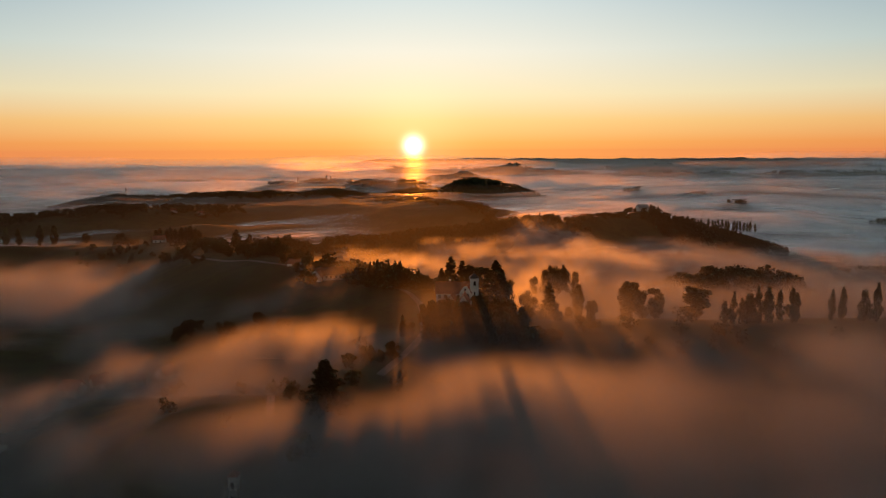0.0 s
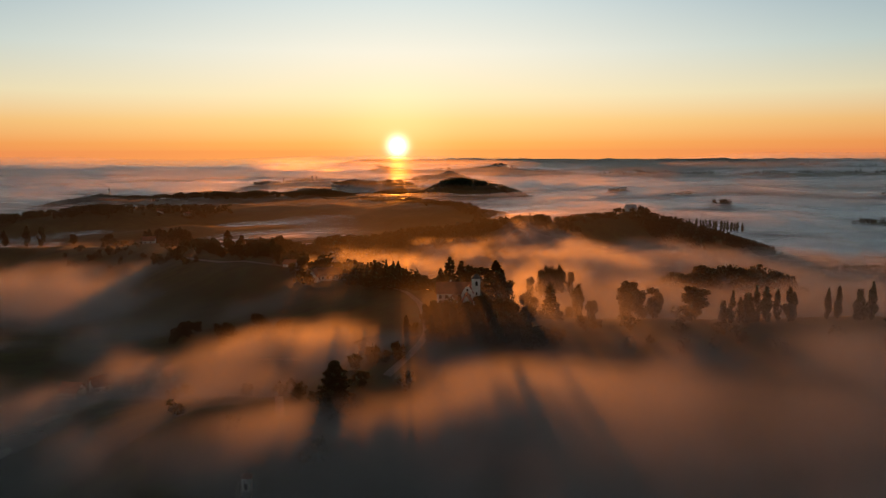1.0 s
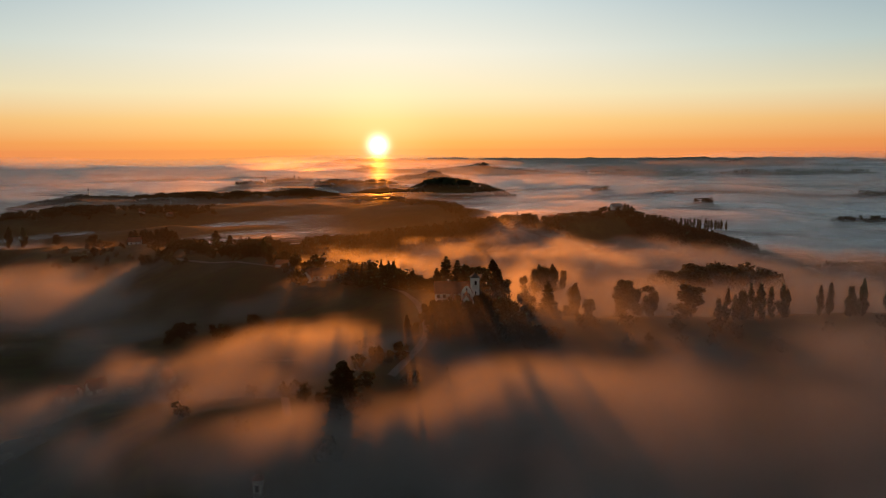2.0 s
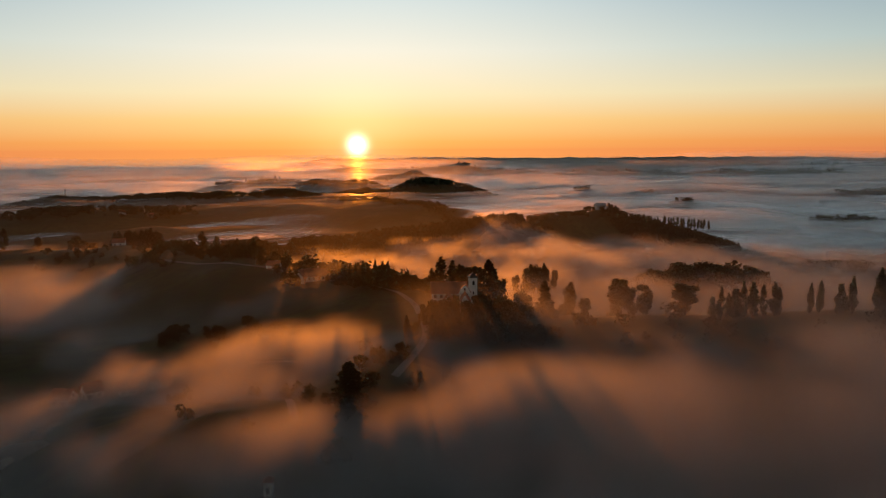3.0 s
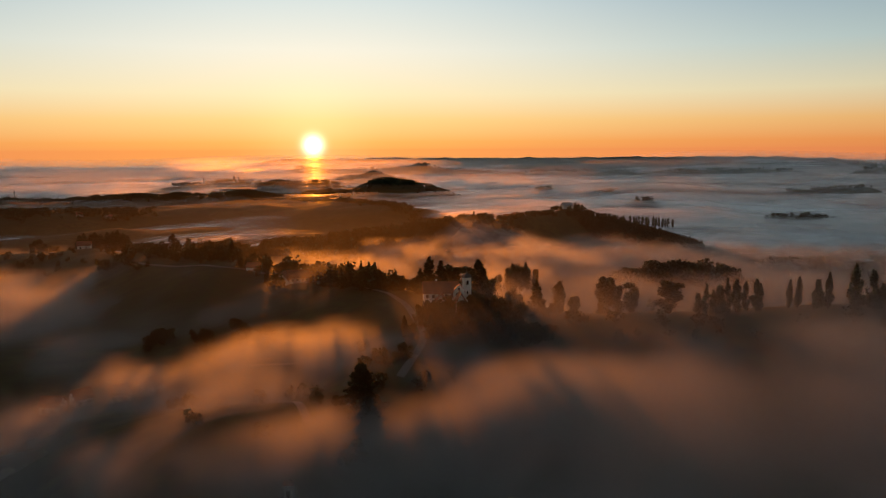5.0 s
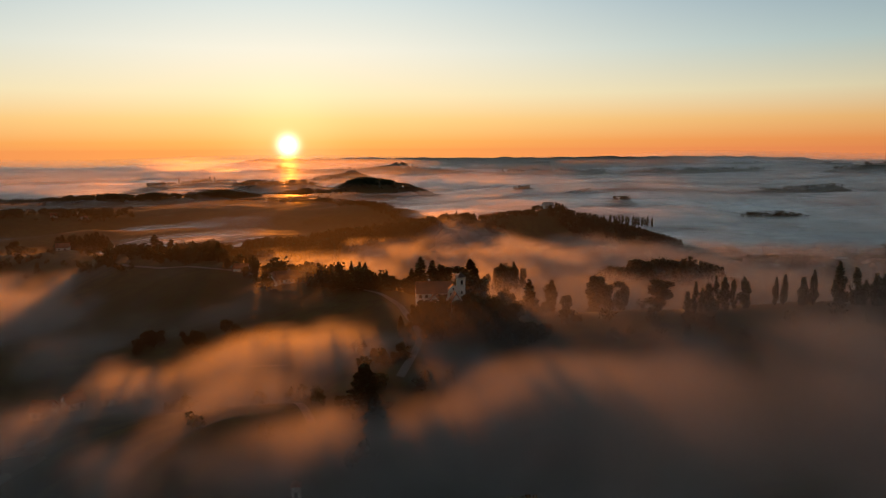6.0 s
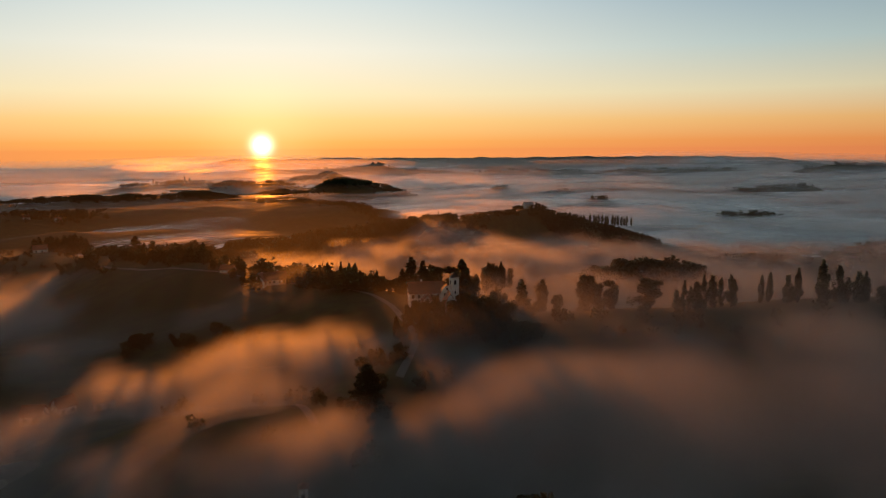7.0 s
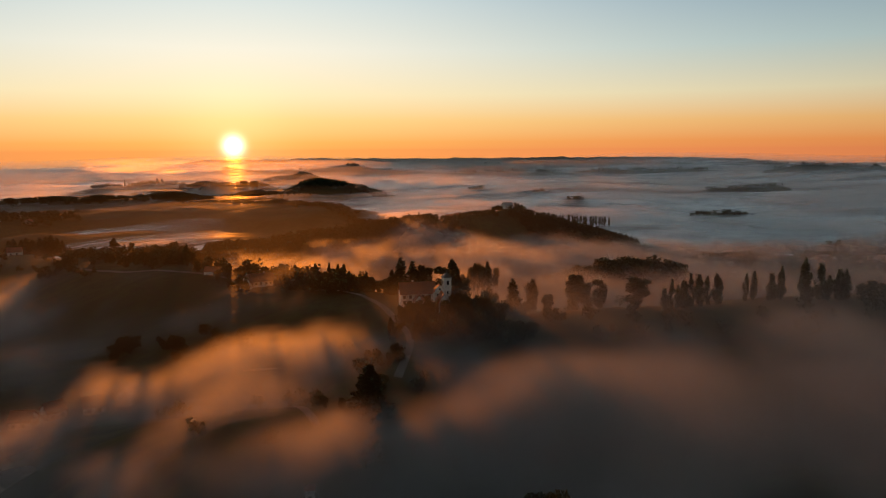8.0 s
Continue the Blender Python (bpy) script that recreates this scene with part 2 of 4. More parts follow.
def floor_level(x, y):
    """The valley floors between the crests."""
    return 13 - 63 * step(330, 900, y) - 10 * step(100, 500, x) * (1 - step(1400, 2400, y)) - 16 * step(0, -200, x) * (1 - step(150, 420, y)) + 48 * step(3300, 4950, y)


def ground_height(x, y):
    x, y = np.broadcast_arrays(np.asarray(x, float), np.asarray(y, float))
    floor, total = floor_level(x, y), 0.0
    for width, points in CRESTS:
        best, crest = np.full(x.shape, 1e9), np.zeros(x.shape)
        for (x0, y0, z0), (x1, y1, z1) in zip(points[:-1], points[1:]):
            dx, dy = x1 - x0, y1 - y0
            s = np.clip(((x - x0) * dx + (y - y0) * dy) / (dx * dx + dy * dy), 0, 1)
            away = (x - x0 - s * dx) ** 2 + (y - y0 - s * dy) ** 2
            nearer = away < best
            best, crest = np.where(nearer, away, best), np.where(nearer, z0 + s * (z1 - z0), crest)
        total = total + np.clip((crest - floor) * np.exp(-best / width ** 2), 0, None) ** 5
    rough = (cloudy(x / 70, y / 70, 0.0, 4, 5) - 0.5) * (5 + y * 0.004)
    return floor + total ** 0.2 + np.where(y > 700, rough, rough * 0.5)


def ground_z(x, y):
    return float(ground_height(x, y))


def make_ground():
    ys, y = [], -420.0
    while y < 4920:
        ys.append(y)
        y += 4.0 + 0.0085 * max(0.0, y - 150)
    ys = np.array(ys)[:, None]
    u = np.linspace(-1, 1, 420)[None, :]
    x = u * (520 + 0.95 * np.maximum(ys, 0)) + 0.12 * np.maximum(ys, 0)
    y = np.broadcast_to(ys, x.shape)
    z = ground_height(x, y)
    ob = mesh_object("ground", np.stack([x, y, z], -1), grid_faces(*x.shape), MEADOW, smooth=True)
    tagged(ob, "dark dew-wet meadow hills and misty valley floors", "ground", kind="structure")


make_ground()


# ---- fog ----
# The level of the fog sea: (x, y, height)
LEVELS = [(-900, 1500, -36), (-1000, 2500, -40), (-450, 2800, -24), (-560, 1200, -42), (-230, 1150, -28), (0, 1700, -20), (100, 2500, -34), (-50, 2150, -36), (60, 3000, -24), (0, 1100, -27), (300, 1500, -10),
          (700, 1950, -3), (700, 1500, -12), (800, 1000, -52), (500, 1150, -30), (1500, 2200, -25), (900, 1400, -36), (600, 3300, -12),
          (1500, 3400, -18), (2600, 3000, -8), (-800, 3600, -10), (0, 3500, -2), (0, 4300, 24), (2000, 4300, 8), (-2000, 4300, 8),
          (-300, 4900, 34), (2500, 4900, 50), (-2500, 4900, 30)]


def sea_level(x, y):
    total, norm = 0.0, 0.0
    for px, py, pz in LEVELS:
        w = 1.0 / ((x - px) ** 2 + (y - py) ** 2 + 150.0 ** 2) ** 2
        total, norm = total + w * pz, norm + w
    return total / norm


def add_thickness(ob, values):
    layer = ob.data.attributes.new("thickness", "FLOAT", "POINT")
    layer.data.foreach_set("value", np.clip(values, 0, 1).astype(np.float32).ravel())


def make_fog_sea():
    """Drifting layers over the far valleys, the lowest one dense."""
    ys, y = [], 640.0
    while y < 4900:
        ys.append(y)
        y += 10.0 + 0.012 * (y - 640)
    ys = np.array(ys)[:, None]
    u = np.linspace(-1, 1, 300)[None, :]
    x = u * (520 + 0.95 * ys) + 0.12 * ys
    y = np.broadcast_to(ys, x.shape)
    level = sea_level(x, y)
    swell = (cloudy(x / 420, y / 260, 0.0, 4, 21) - 0.5) * (30 - 24 * step(1800, 4300, y))
    offsets = [(-9.0, 0.95), (-5.5, 0.5), (-2.5, 0.36), (0.5, 0.38), (3.5, 0.28), (6.5, 0.2), (14.0, 0.14), (24.0, 0.12), (36.0, 0.14), (46.0, 0.14)]
    for n, (lift, most) in enumerate(offsets):
        z = level + lift + swell * (0.6 + 0.09 * n) + (cloudy(x / 120, y / 90, n * 0.4, 3, 31) - 0.5) * (8 - 5 * step(2000, 4500, y))
        patchy = step(0.33, 0.62, cloudy(x / 380, y / 160, n * 0.25, 4, 41)) if 0 < n < 6 else (step(1300, 2300, y) * (0.22 * step(1700, 2700, y) + 0.78 * step(2800, 3800, y) if n > 7 else 1.0) if n else 1.0)
        thick = most * patchy * step(800, 1100, y + (cloudy(x / 150, y / 150, n, 2, 3) - 0.5) * 200)
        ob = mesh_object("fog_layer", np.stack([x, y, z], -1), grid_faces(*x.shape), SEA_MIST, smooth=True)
        add_thickness(ob, thick)
        tagged(ob, "pale rolling morning fog filling the far valleys", "fog", "layers of the fog sea", "stuff")


def crest_offset(x, y):
    """How far a place lies before (+) or behind (-) the crest of the village ridge."""
    x0, y0, x1, y1 = 2.0, 330.0, -135.0, 520.0
    long = math.hypot(x1 - x0, y1 - y0)
    return ((x - x0) * (y1 - y0) - (y - y0) * (x1 - x0)) / long * -1.0


def bump(x, y, px, py, rx, ry):
    return np.exp(-((x - px) / rx) ** 2 - ((y - py) / ry) ** 2)


def mist_density(x, y, z):
    """How thick the valley mist is at a place, from 0 to 1."""
    wave = cloudy(x / 120, y / 130, z / 70, 4, 51)
    wisp = cloudy(x / 30, y / 38, z / 15, 4, 61)
    billow = cloudy(x / 56, y / 46, z / 90, 4, 81)
    # the bank below the eye: high in the east, sinking into a torn pool in the west
    near_top = 33 + 12 * step(-40, 30, x) - 11 * step(-85, -140, x) - 5 * step(190, 150, y)
    near_top = near_top + 11 * bump(x, y, -46, 262, 26, 30) + 7 * bump(x, y, -118, 262, 26, 16) + 4 * bump(x, y, -62, 162, 30, 20) + 5 * bump(x, y, 60, 185, 60, 30) - 9 * bump(x, y, -54, 199, 14, 13)
    near_top = near_top + (billow - 0.5) * (44 - 22 * step(-60, -110, x)) + (wave - 0.5) * 16 + (wisp - 0.5) * 16
    # the valley behind the village
    mid_top = 26 - 13 * step(0, -60, x) + (3 + 13 * step(330, 660, y)) * step(-130, -210, x) - 13 * step(600, 850, y) * step(60, 170, x) - 40 * step(540, 700, y) * step(-110, -200, x) - 22 * step(690, 820, y) * step(100, 50, x) - 22 * step(230, 400, x) - 9 * step(400, 470, y) * step(110, 180, x)
    mid_top = mid_top + (wave - 0.5) * 22 + (wisp - 0.5) * 24
    gap_below = 30 * step(-4, 10, x) * step(80, 48, x)  # the slope under the chapel stays open
    far = step(238, 305, y + gap_below - 48 * step(-5, -30, x) * step(-135, -95, x))
    top = near_top + (mid_top - near_top) * far
    hug = ground_height(x, y) + ((wisp - 0.52) * 46 - 12 * step(60, 90, x) + 10 * step(-106, -120, x) * step(290, 260, y)) * (1 - step(420, 560, y))
    top = np.maximum(top, hug)
    body = step(7 + far, -10 - 3 * far, z - top)
    # the near bank is dense; the valley mist behind it is torn
    torn = 0.06 + 0.94 * step(0.4, 0.62, wisp * 0.6 + wave * 0.4)
    near_dense = (0.1 + 1.7 * step(0.41, 0.62, 0.5 * billow + 0.5 * wisp)) * (1 - 0.4 * step(-20, 40, x)) + 0.4 * step(26, 16, z)
    dense = near_dense * (1 - far) + torn * far
    # the village, its field and the lane lie clear
    before = crest_offset(x, y)
    village = step(-22, -4, before) * step(58, 34, before) * step(-138, -100, x) * step(-4, -20, x)
    dense = dense * (1 - 0.55 * village * (1 - 0.75 * bump(x, y, -112, 455, 16, 22)))
    row_haze = 0.18 * step(56, 38, z) * step(-45, 0, x) * step(225, 270, y) * step(350, 330, y)
    return 0.003 * step(78, 40, z) + row_haze + body * dense


def make_mist():
    """Leaning veils of mist, one behind another."""
    y, n = 70.0, 0
    while y < 930:
        gap = 7.0 + 0.025 * max(0.0, y - 180)
        low, high = (2.0, 80.0) if y < 330 else (-32.0, 72.0)
        wide = 260 + 0.85 * y
        xs = np.arange(-wide, wide * 1.12, 3.8 + 0.012 * max(0.0, y - 200))[None, :]
        zs = np.arange(low, high, 2.0 + 0.004 * max(0.0, y - 200))[:, None]
        x, z = np.broadcast_arrays(xs, zs)
        lean = y + (z - 30) * 0.9 + (cloudy(x / 90, n * 3.1, 0.0, 2, 71) - 0.5) * gap
        dense = mist_density(x, lean, z)
        rim = step(-wide, -wide + 60, x) * step(wide * 1.12, wide * 1.12 - 60, x) * step(high, high - 12, z)
        thick = (1 - np.exp(-dense * gap * 0.03)) * rim
        ob = mesh_object("mist_veil", np.stack([x, lean, z], -1), grid_faces(*x.shape), DIM_MIST, smooth=True)
        add_thickness(ob, thick)
        tagged(ob, "thin veil of valley mist lit by the low sun", "mist", "veils of valley mist", "stuff")
        y += gap
        n += 1


make_fog_sea()
make_mist()


# ---- trees ----
def leaf_soup(centres, size, rng, flat=0.0):
    """Many small leaf sprays, each a bent pair of triangles, at the centres."""
    n = len(centres)
    a = rng.normal(size=(n, 3))
    a[:, 2] *= 1 - flat
    a /= np.linalg.norm(a, axis=1)[:, None]
    b = np.cross(a, rng.normal(size=(n, 3)))
    b /= np.linalg.norm(b, axis=1)[:, None]
    c = np.cross(a, b)
    s = (size * rng.uniform(0.6, 1.4, n))[:, None]
    verts = np.stack([centres - a * s, centres + b * s * 0.6 + c * s * 0.25, centres + a * s, centres - b * s * 0.6 + c * s * 0.25], 1).reshape(-1, 3)
    k = np.arange(n) * 4
    faces = np.concatenate([np.stack([k, k + 1, k + 2], 1), np.stack([k, k + 2, k + 3], 1)])
    return verts, faces


def spruce_sprays(rng, count, height=10.0, reach=2.6, ragged=0.3):
    """Drooping whorls of boughs, wide below and pointed at the top."""
    whorls = 15
    tier = rng.integers(0, whorls, count * 2) / whorls
    keep = rng.uniform(size=count * 2) < (1 - tier) ** 0.75 + 0.08
    tier = tier[keep][:count]
    n = len(tier)
    bough = rng.integers(0, 9, n)
    turn = bough * (2 * np.pi / 9) + tier * 41 + rng.normal(0, 0.16, n)
    length = reach * (1 - tier) ** 0.85 * (1 + ragged * np.sin(bough * 12.9898 + tier * 78.233)) + 0.12
    out = length * rng.uniform(0.1, 1, n) ** 0.6
    z = height * (0.06 + 0.94 * tier) - out * 0.28 + rng.normal(0, 0.1, n)
    return np.stack([np.cos(turn) * out, np.sin(turn) * out, z], 1)


def fir_sprays(rng, count, height=10.0, reach=5.0):
    """Flat plates of boughs, level and far apart, with pointed ends."""
    tiers = 12
    tier = rng.integers(0, tiers, count)
    bough = rng.integers(0, 7, count)
    lift = tier / (tiers - 0.6)
    turn = bough * (2 * np.pi / 7) + tier * 1.9 + 0.25 * np.sin(bough * 5.1 + tier)
    length = reach * (1 - lift) ** 0.6 * (0.78 + 0.3 * np.sin(bough * 12.9898 + tier * 78.233)) + 0.25
    s = rng.uniform(0.02, 1, count) ** 0.75
    out = length * s
    fan = 0.2 * out * (1 - s) + 0.1
    across = rng.normal(0, 1, count) * fan
    z = height * (0.08 + 0.9 * lift) - 0.06 * out - 0.35 * s * rng.uniform(0, 1, count) + rng.normal(0, 0.3, count) * (1 - 0.7 * s)
    return np.stack([np.cos(turn) * out - np.sin(turn) * across, np.sin(turn) * out + np.cos(turn) * across, z], 1)


def poplar_sprays(rng, count, height=10.0, reach=1.3):
    """A narrow flame of upright boughs with gaps between."""
    boughs = 34
    start = rng.uniform(0.0, 0.8, boughs)
    turn = rng.uniform(0, 2 * np.pi, boughs)
    spread = reach * rng.uniform(0.5, 1.1, boughs) * np.sin(np.pi * np.clip(start + 0.18, 0, 1)) ** 0.6
    which = rng.integers(0, boughs, count)
    s = rng.uniform(0, 1, count)
    z = np.minimum(start[which] + s * rng.uniform(0.14, 0.26, boughs)[which], 0.9 + 0.1 * s) * height
    out = spread[which] * (0.35 + 0.65 * np.sin(s * 2.2)) * (1 - 0.75 * (z / height) ** 3)
    jitter = rng.normal(0, 0.12, (count, 3))
    return np.stack([np.cos(turn[which]) * out, np.sin(turn[which]) * out, z], 1) + jitter


def broad_sprays(rng, count, height=10.0, reach=3.6, low=0.02, lobes=26):
    """Lumps of leaves round the ends of the limbs."""
    turn = rng.uniform(0, 2 * np.pi, lobes)
    z = low + 0.1 + (0.78 - low) * rng.uniform(0, 1, lobes) ** 0.8
    out = reach * 0.75 * np.sqrt(np.clip(1 - ((z - 0.5) / 0.52) ** 2, 0.05, 1)) * rng.uniform(0.35, 1, lobes)
    middle = np.stack([np.cos(turn) * out, np.sin(turn) * out, z * height], 1)
    size = rng.uniform(0.9, 1.75, lobes) * reach / 3.6
    which = rng.integers(0, lobes, count)
    ball = rng.normal(size=(count, 3))
    ball /= np.linalg.norm(ball, axis=1)[:, None]
    return middle[which] + ball * (size[which] * rng.uniform(0.55, 1.08, count))[:, None] * np.array([1, 1, 0.85])


def cypress_sprays(rng, count, height=10.0, reach=1.5):
    z = rng.uniform(0.02, 1, count) ** 1.15
    turn = rng.uniform(0, 2 * np.pi, count)
    rim = reach * (np.sin(np.pi * np.clip(0.14 + 0.86 * z, 0, 1)) ** 0.6) * (1 + 0.22 * np.sin(turn * 3 + z * 9) + 0.12 * np.sin(turn * 7 - z * 23))
    out = rim * rng.uniform(0.6, 1, count)
    return np.stack([np.cos(turn) * out, np.sin(turn) * out, z * height], 1)


def trunk_mesh(height, thick, limbs, rng):
    """A tapered trunk with a few bent limbs, as one bmesh."""
    bm = bmesh.new()

    def tube(path, radii, sides=6):
        rings = []
        for (p, r) in zip(path, radii):
            rings.append([bm.verts.new((p[0] + r * math.cos(2 * math.pi * i / sides), p[1] + r * math.sin(2 * math.pi * i / sides), p[2])) for i in range(sides)])
        for lower, upper in zip(rings[:-1], rings[1:]):
            for i in range(sides):
                bm.faces.new((lower[i], lower[(i + 1) % sides], upper[(i + 1) % sides], upper[i]))

    bend = rng.normal(0, 0.12, (5, 2))
    path = [(bend[i][0] * i * 0.3, bend[i][1] * i * 0.3, -0.6 + (height + 0.6) * i / 4) for i in range(5)]
    tube(path, [thick * (1.25, 0.9, 0.7, 0.42, 0.1)[i] for i in range(5)])
    for _ in range(limbs):
        z, turn, reach = height * rng.uniform(0.3, 0.7), rng.uniform(0, 6.28), height * rng.uniform(0.14, 0.26)
        tube([(math.cos(turn) * reach * s, math.sin(turn) * reach * s, z + reach * 0.8 * s) for s in (0.0, 0.5, 1.0)], [thick * 0.4, thick * 0.28, thick * 0.1], 5)
    return bm


TREES = {  # kind: (name, label, sprays, how many, spray size, leaf, trunk height, trunk width, limbs)
    "spruce": ("spruce_tree", "dark green spruce tree standing above the mist", spruce_sprays, 1500, 0.34, SPRUCE_LEAF, 9.6, 0.17, 0),
    "cedar": ("fir_tree", "broad dark fir tree with ragged layered boughs", fir_sprays, 4200, 0.36, SPRUCE_LEAF, 9.5, 0.24, 0),
    "poplar": ("poplar_tree", "tall slender poplar tree standing in the mist", poplar_sprays, 1800, 0.24, POPLAR_LEAF, 8.8, 0.13, 5),
    "cypress": ("cypress_tree", "dense dark columnar cypress tree by the chapel", cypress_sprays, 1500, 0.3, SPRUCE_LEAF, 8.6, 0.16, 0),
    "broad": ("broadleaf_tree", "dark rounded broadleaf tree in the morning mist", broad_sprays, 2300, 0.36, BROAD_LEAF, 7.2, 0.2, 7),
    "tall": ("ash_tree", "tall broadleaf tree with an uneven dark crown", lambda r, c: broad_sprays(r, c, 10.0, 2.5, 0.0, 30), 2300, 0.32, BROAD_LEAF, 8.0, 0.18, 8),
    "bush": ("bush", "low rounded dark bush on the meadow", lambda r, c: broad_sprays(r, c, 10.0, 5.4, -0.02, 12), 900, 0.6, BROAD_LEAF, 6.0, 0.2, 6),
    "bare": ("sparse_tree", "thinly leaved tree with open branches", lambda r, c: broad_sprays(r, c, 10.0, 3.4, 0.2, 12), 420, 0.26, BROAD_LEAF, 8.0, 0.16, 14),
}
FIRST = {}
TREE_RNG = np.random.default_rng(11)


def tree(kind, x, y, top, variant=0, wide=1.0, group="", base=None):
    """One tree, its foot on the ground and its tip at the height top."""
    name, label, sprays, count, size, leaf, trunk_high, trunk_wide, limbs = TREES[kind]
    foot = ground_z(x, y) if base is None else base
    tall = max(top - foot, 1.5) / 10.0
    spread = tall * wide
    m = pose(x, y, foot - 0.15 * tall, 0, 0, float(TREE_RNG.uniform(0, 360))) @ Matrix.Diagonal((spread, spread, tall, 1))
    key = (kind, variant)
    if key in FIRST:
        thing = copy_thing(FIRST[key], m)
    else:
        rng = np.random.default_rng(100 + 17 * variant + sum(map(ord, kind)))
        thing = new(name)
        tagged(thing, label, "bush" if kind == "bush" else "tree")
        part("trunk", trunk_mesh(trunk_high, trunk_wide, limbs, rng), BARK, thing, "grey-brown bark")
        verts, faces = leaf_soup(sprays(rng, count), size, rng, 0.5 if "spruce" in name or "fir" in name else 0.0)
        mesh_object("crown", verts, faces, leaf, thing)
        FIRST[key] = thing
    thing.matrix_basis = m
    if group:
        tagged(thing, group=group)
    return thing


# the poplar rows on the ridge
ROW = "poplars along the ridge"
for n, (x, y, top) in enumerate([(120, 321, 43.5), (124, 321, 47), (128.3, 322, 44), (131, 322, 46), (133.6, 324, 46.5), (136.5, 323, 49), (141.2, 323, 49),
                                 (148, 326, 47), (153.8, 326, 49), (156.5, 327, 45), (175.4, 331, 46), (181.2, 332, 47.2), (189, 328, 47), (195.2, 328, 49.5), (192, 329, 41)]):
    tree("poplar", x, y, top, n % 4, 1.05 if n % 3 else 1.25, ROW, base=30)
for n, (x, y, top) in enumerate([(208, 325, 54), (218, 325, 51), (227.5, 322, 48.7), (232.5, 322, 47), (223, 324, 44)]):
    tree("poplar", x, y, top, (n + 2) % 4, 1.2, ROW, base=29)
for n, (x, y, top) in enumerate([(208, 322, 39), (218, 323, 40), (228, 321, 40), (241, 320, 39), (250, 322, 40), (258, 322, 38), (270, 324, 40), (284, 325, 38)]):
    tree("broad", x, y, top, n % 4, 1.0, "low trees among the poplars", base=29)
# trees between the chapel and the poplars
tree("tall", 110.5, 330, 48.5, 0, 1.75, base=30)
tree("tall", 82.5, 347, 48.3, 1, 1.2, base=28)
tree("spruce", 81, 346, 48.5, 1, 0.7, base=28)
tree("tall", 94, 342, 45.5, 2, 1.1, base=29)
tree("broad", 87, 344, 43.5, 1, 0.8, base=28)
tree("broad", 96, 344, 41, 2, 0.9, base=29)
tree("bare", 104, 338, 38, 0, 0.9, base=28)
tree("cypress", 56, 340, 47, 1, 1.0, base=31)
tree("bare", 54.5, 341, 48, 1, 0.6, base=31)
tree("broad", 60.5, 331, 41.3, 3, 0.9, base=31)
tree("broad", 50, 332, 38, 0, 1.1, base=31)
tree("spruce", 39, 323, 52, 0, 1.15, base=33)
tree("broad", 29, 334, 45, 2, 0.9, base=33)
tree("broad", 32.5, 333, 43, 3, 0.9, base=33)
tree("broad", 33, 318, 39.5, 0, 1.2, base=32)
tree("broad", 42, 319, 39, 1, 1.2, base=32)
for n, (x, y, top) in enumerate([(58, 455, 36), (63, 458, 38), (67, 462, 36), (73, 466, 35), (80, 470, 32), (50, 452, 32)]):
    tree("broad", x, y, top, n % 4, 0.6, "hazy trees behind the chapel", base=18)
tree("spruce", 70, 458, 39, 2, 0.8, base=22)
# the dark trees round the manor and the chapel
tree("spruce", -5, 379, 56.5, 0, 1.15)
tree("spruce", 1, 376, 54.5, 1, 1.05)
tree("spruce", -10, 378, 50, 2, 1.0)
tree("tall", 7, 372, 53, 0, 1.1)
tree("tall", 3, 374, 50, 1, 1.1)
tree("tall", 11, 352, 55, 2, 1.0)
tree("cypress", 17, 354, 57, 0, 1.15)
tree("cypress", 20, 356, 52, 1, 1.1)
tree("broad", 22, 350, 48, 1, 0.9)
CLUMP = "dark trees below the chapel"
for n, (x, y, top, wide) in enumerate([(8.5, 291, 50.5, 0.75), (13, 294, 51, 0.8), (17.5, 297, 49, 0.8), (10, 285, 47, 0.8), (15, 286, 47, 0.85), (20, 290, 45, 0.9), (3.5, 287, 45, 0.7),
                                       (23, 283, 41, 1.3), (28, 284, 40.5, 1.3), (33, 287, 39, 1.3), (25, 300, 46, 0.9), (38, 292, 37, 1.4)]):
    tree("broad", x, y, top, n % 4, wide, CLUMP)
tree("spruce", -17, 283, 46, 1, 1.1)
tree("spruce", -13.5, 284, 44.5, 2, 1.2)
tree("broad", -10, 287, 44, 1, 1.2)
tree("broad", -5.5, 289, 43, 2, 1.2)
tree("broad", -1.5, 293.5, 45, 0, 0.9)
tree("broad", 2.2, 291, 44.5, 3, 0.8)
for n, (x, y, top) in enumerate([(-2.5, 326, 45), (1.5, 322, 45.5), (4.5, 326, 46), (-19, 308, 45), (-15, 309, 46.6), (-11, 306, 47.2), (-7, 304, 48), (-3, 301, 48.6), (-1.5, 296, 49), (2.5, 294, 49.5), (6, 297, 50), (-12, 301, 42.5), (-7, 297, 43.5)]):
    tree("broad", x, y, top, n % 4, 0.8, "trees before the manor")
tree("tall", 4.5, 303, 50.5, 1, 0.8)
tree("broad", 6.5, 304, 50.5, 2, 0.6)
tree("cypress", -27.3, 288, 44.5, 2, 0.9)
tree("bush", -24.5, 288, 41.5, 1, 0.8)
for n, (x, y, top) in enumerate([(-38, 257, 40.5), (-34, 254, 39.5), (-31, 260, 41), (-41, 261, 39)]):
    tree("broad" if n else "tall", x, y, top, n, 0.9, "misty trees on the slope")
tree("cedar", -48.0, 211, 48.3, 0, 1.05)
tree("broad", -56, 216, 37, 3, 1.1)
tree("broad", -61, 220, 36.5, 2, 1.0)
tree("bush", -44, 213, 37, 2, 0.9)
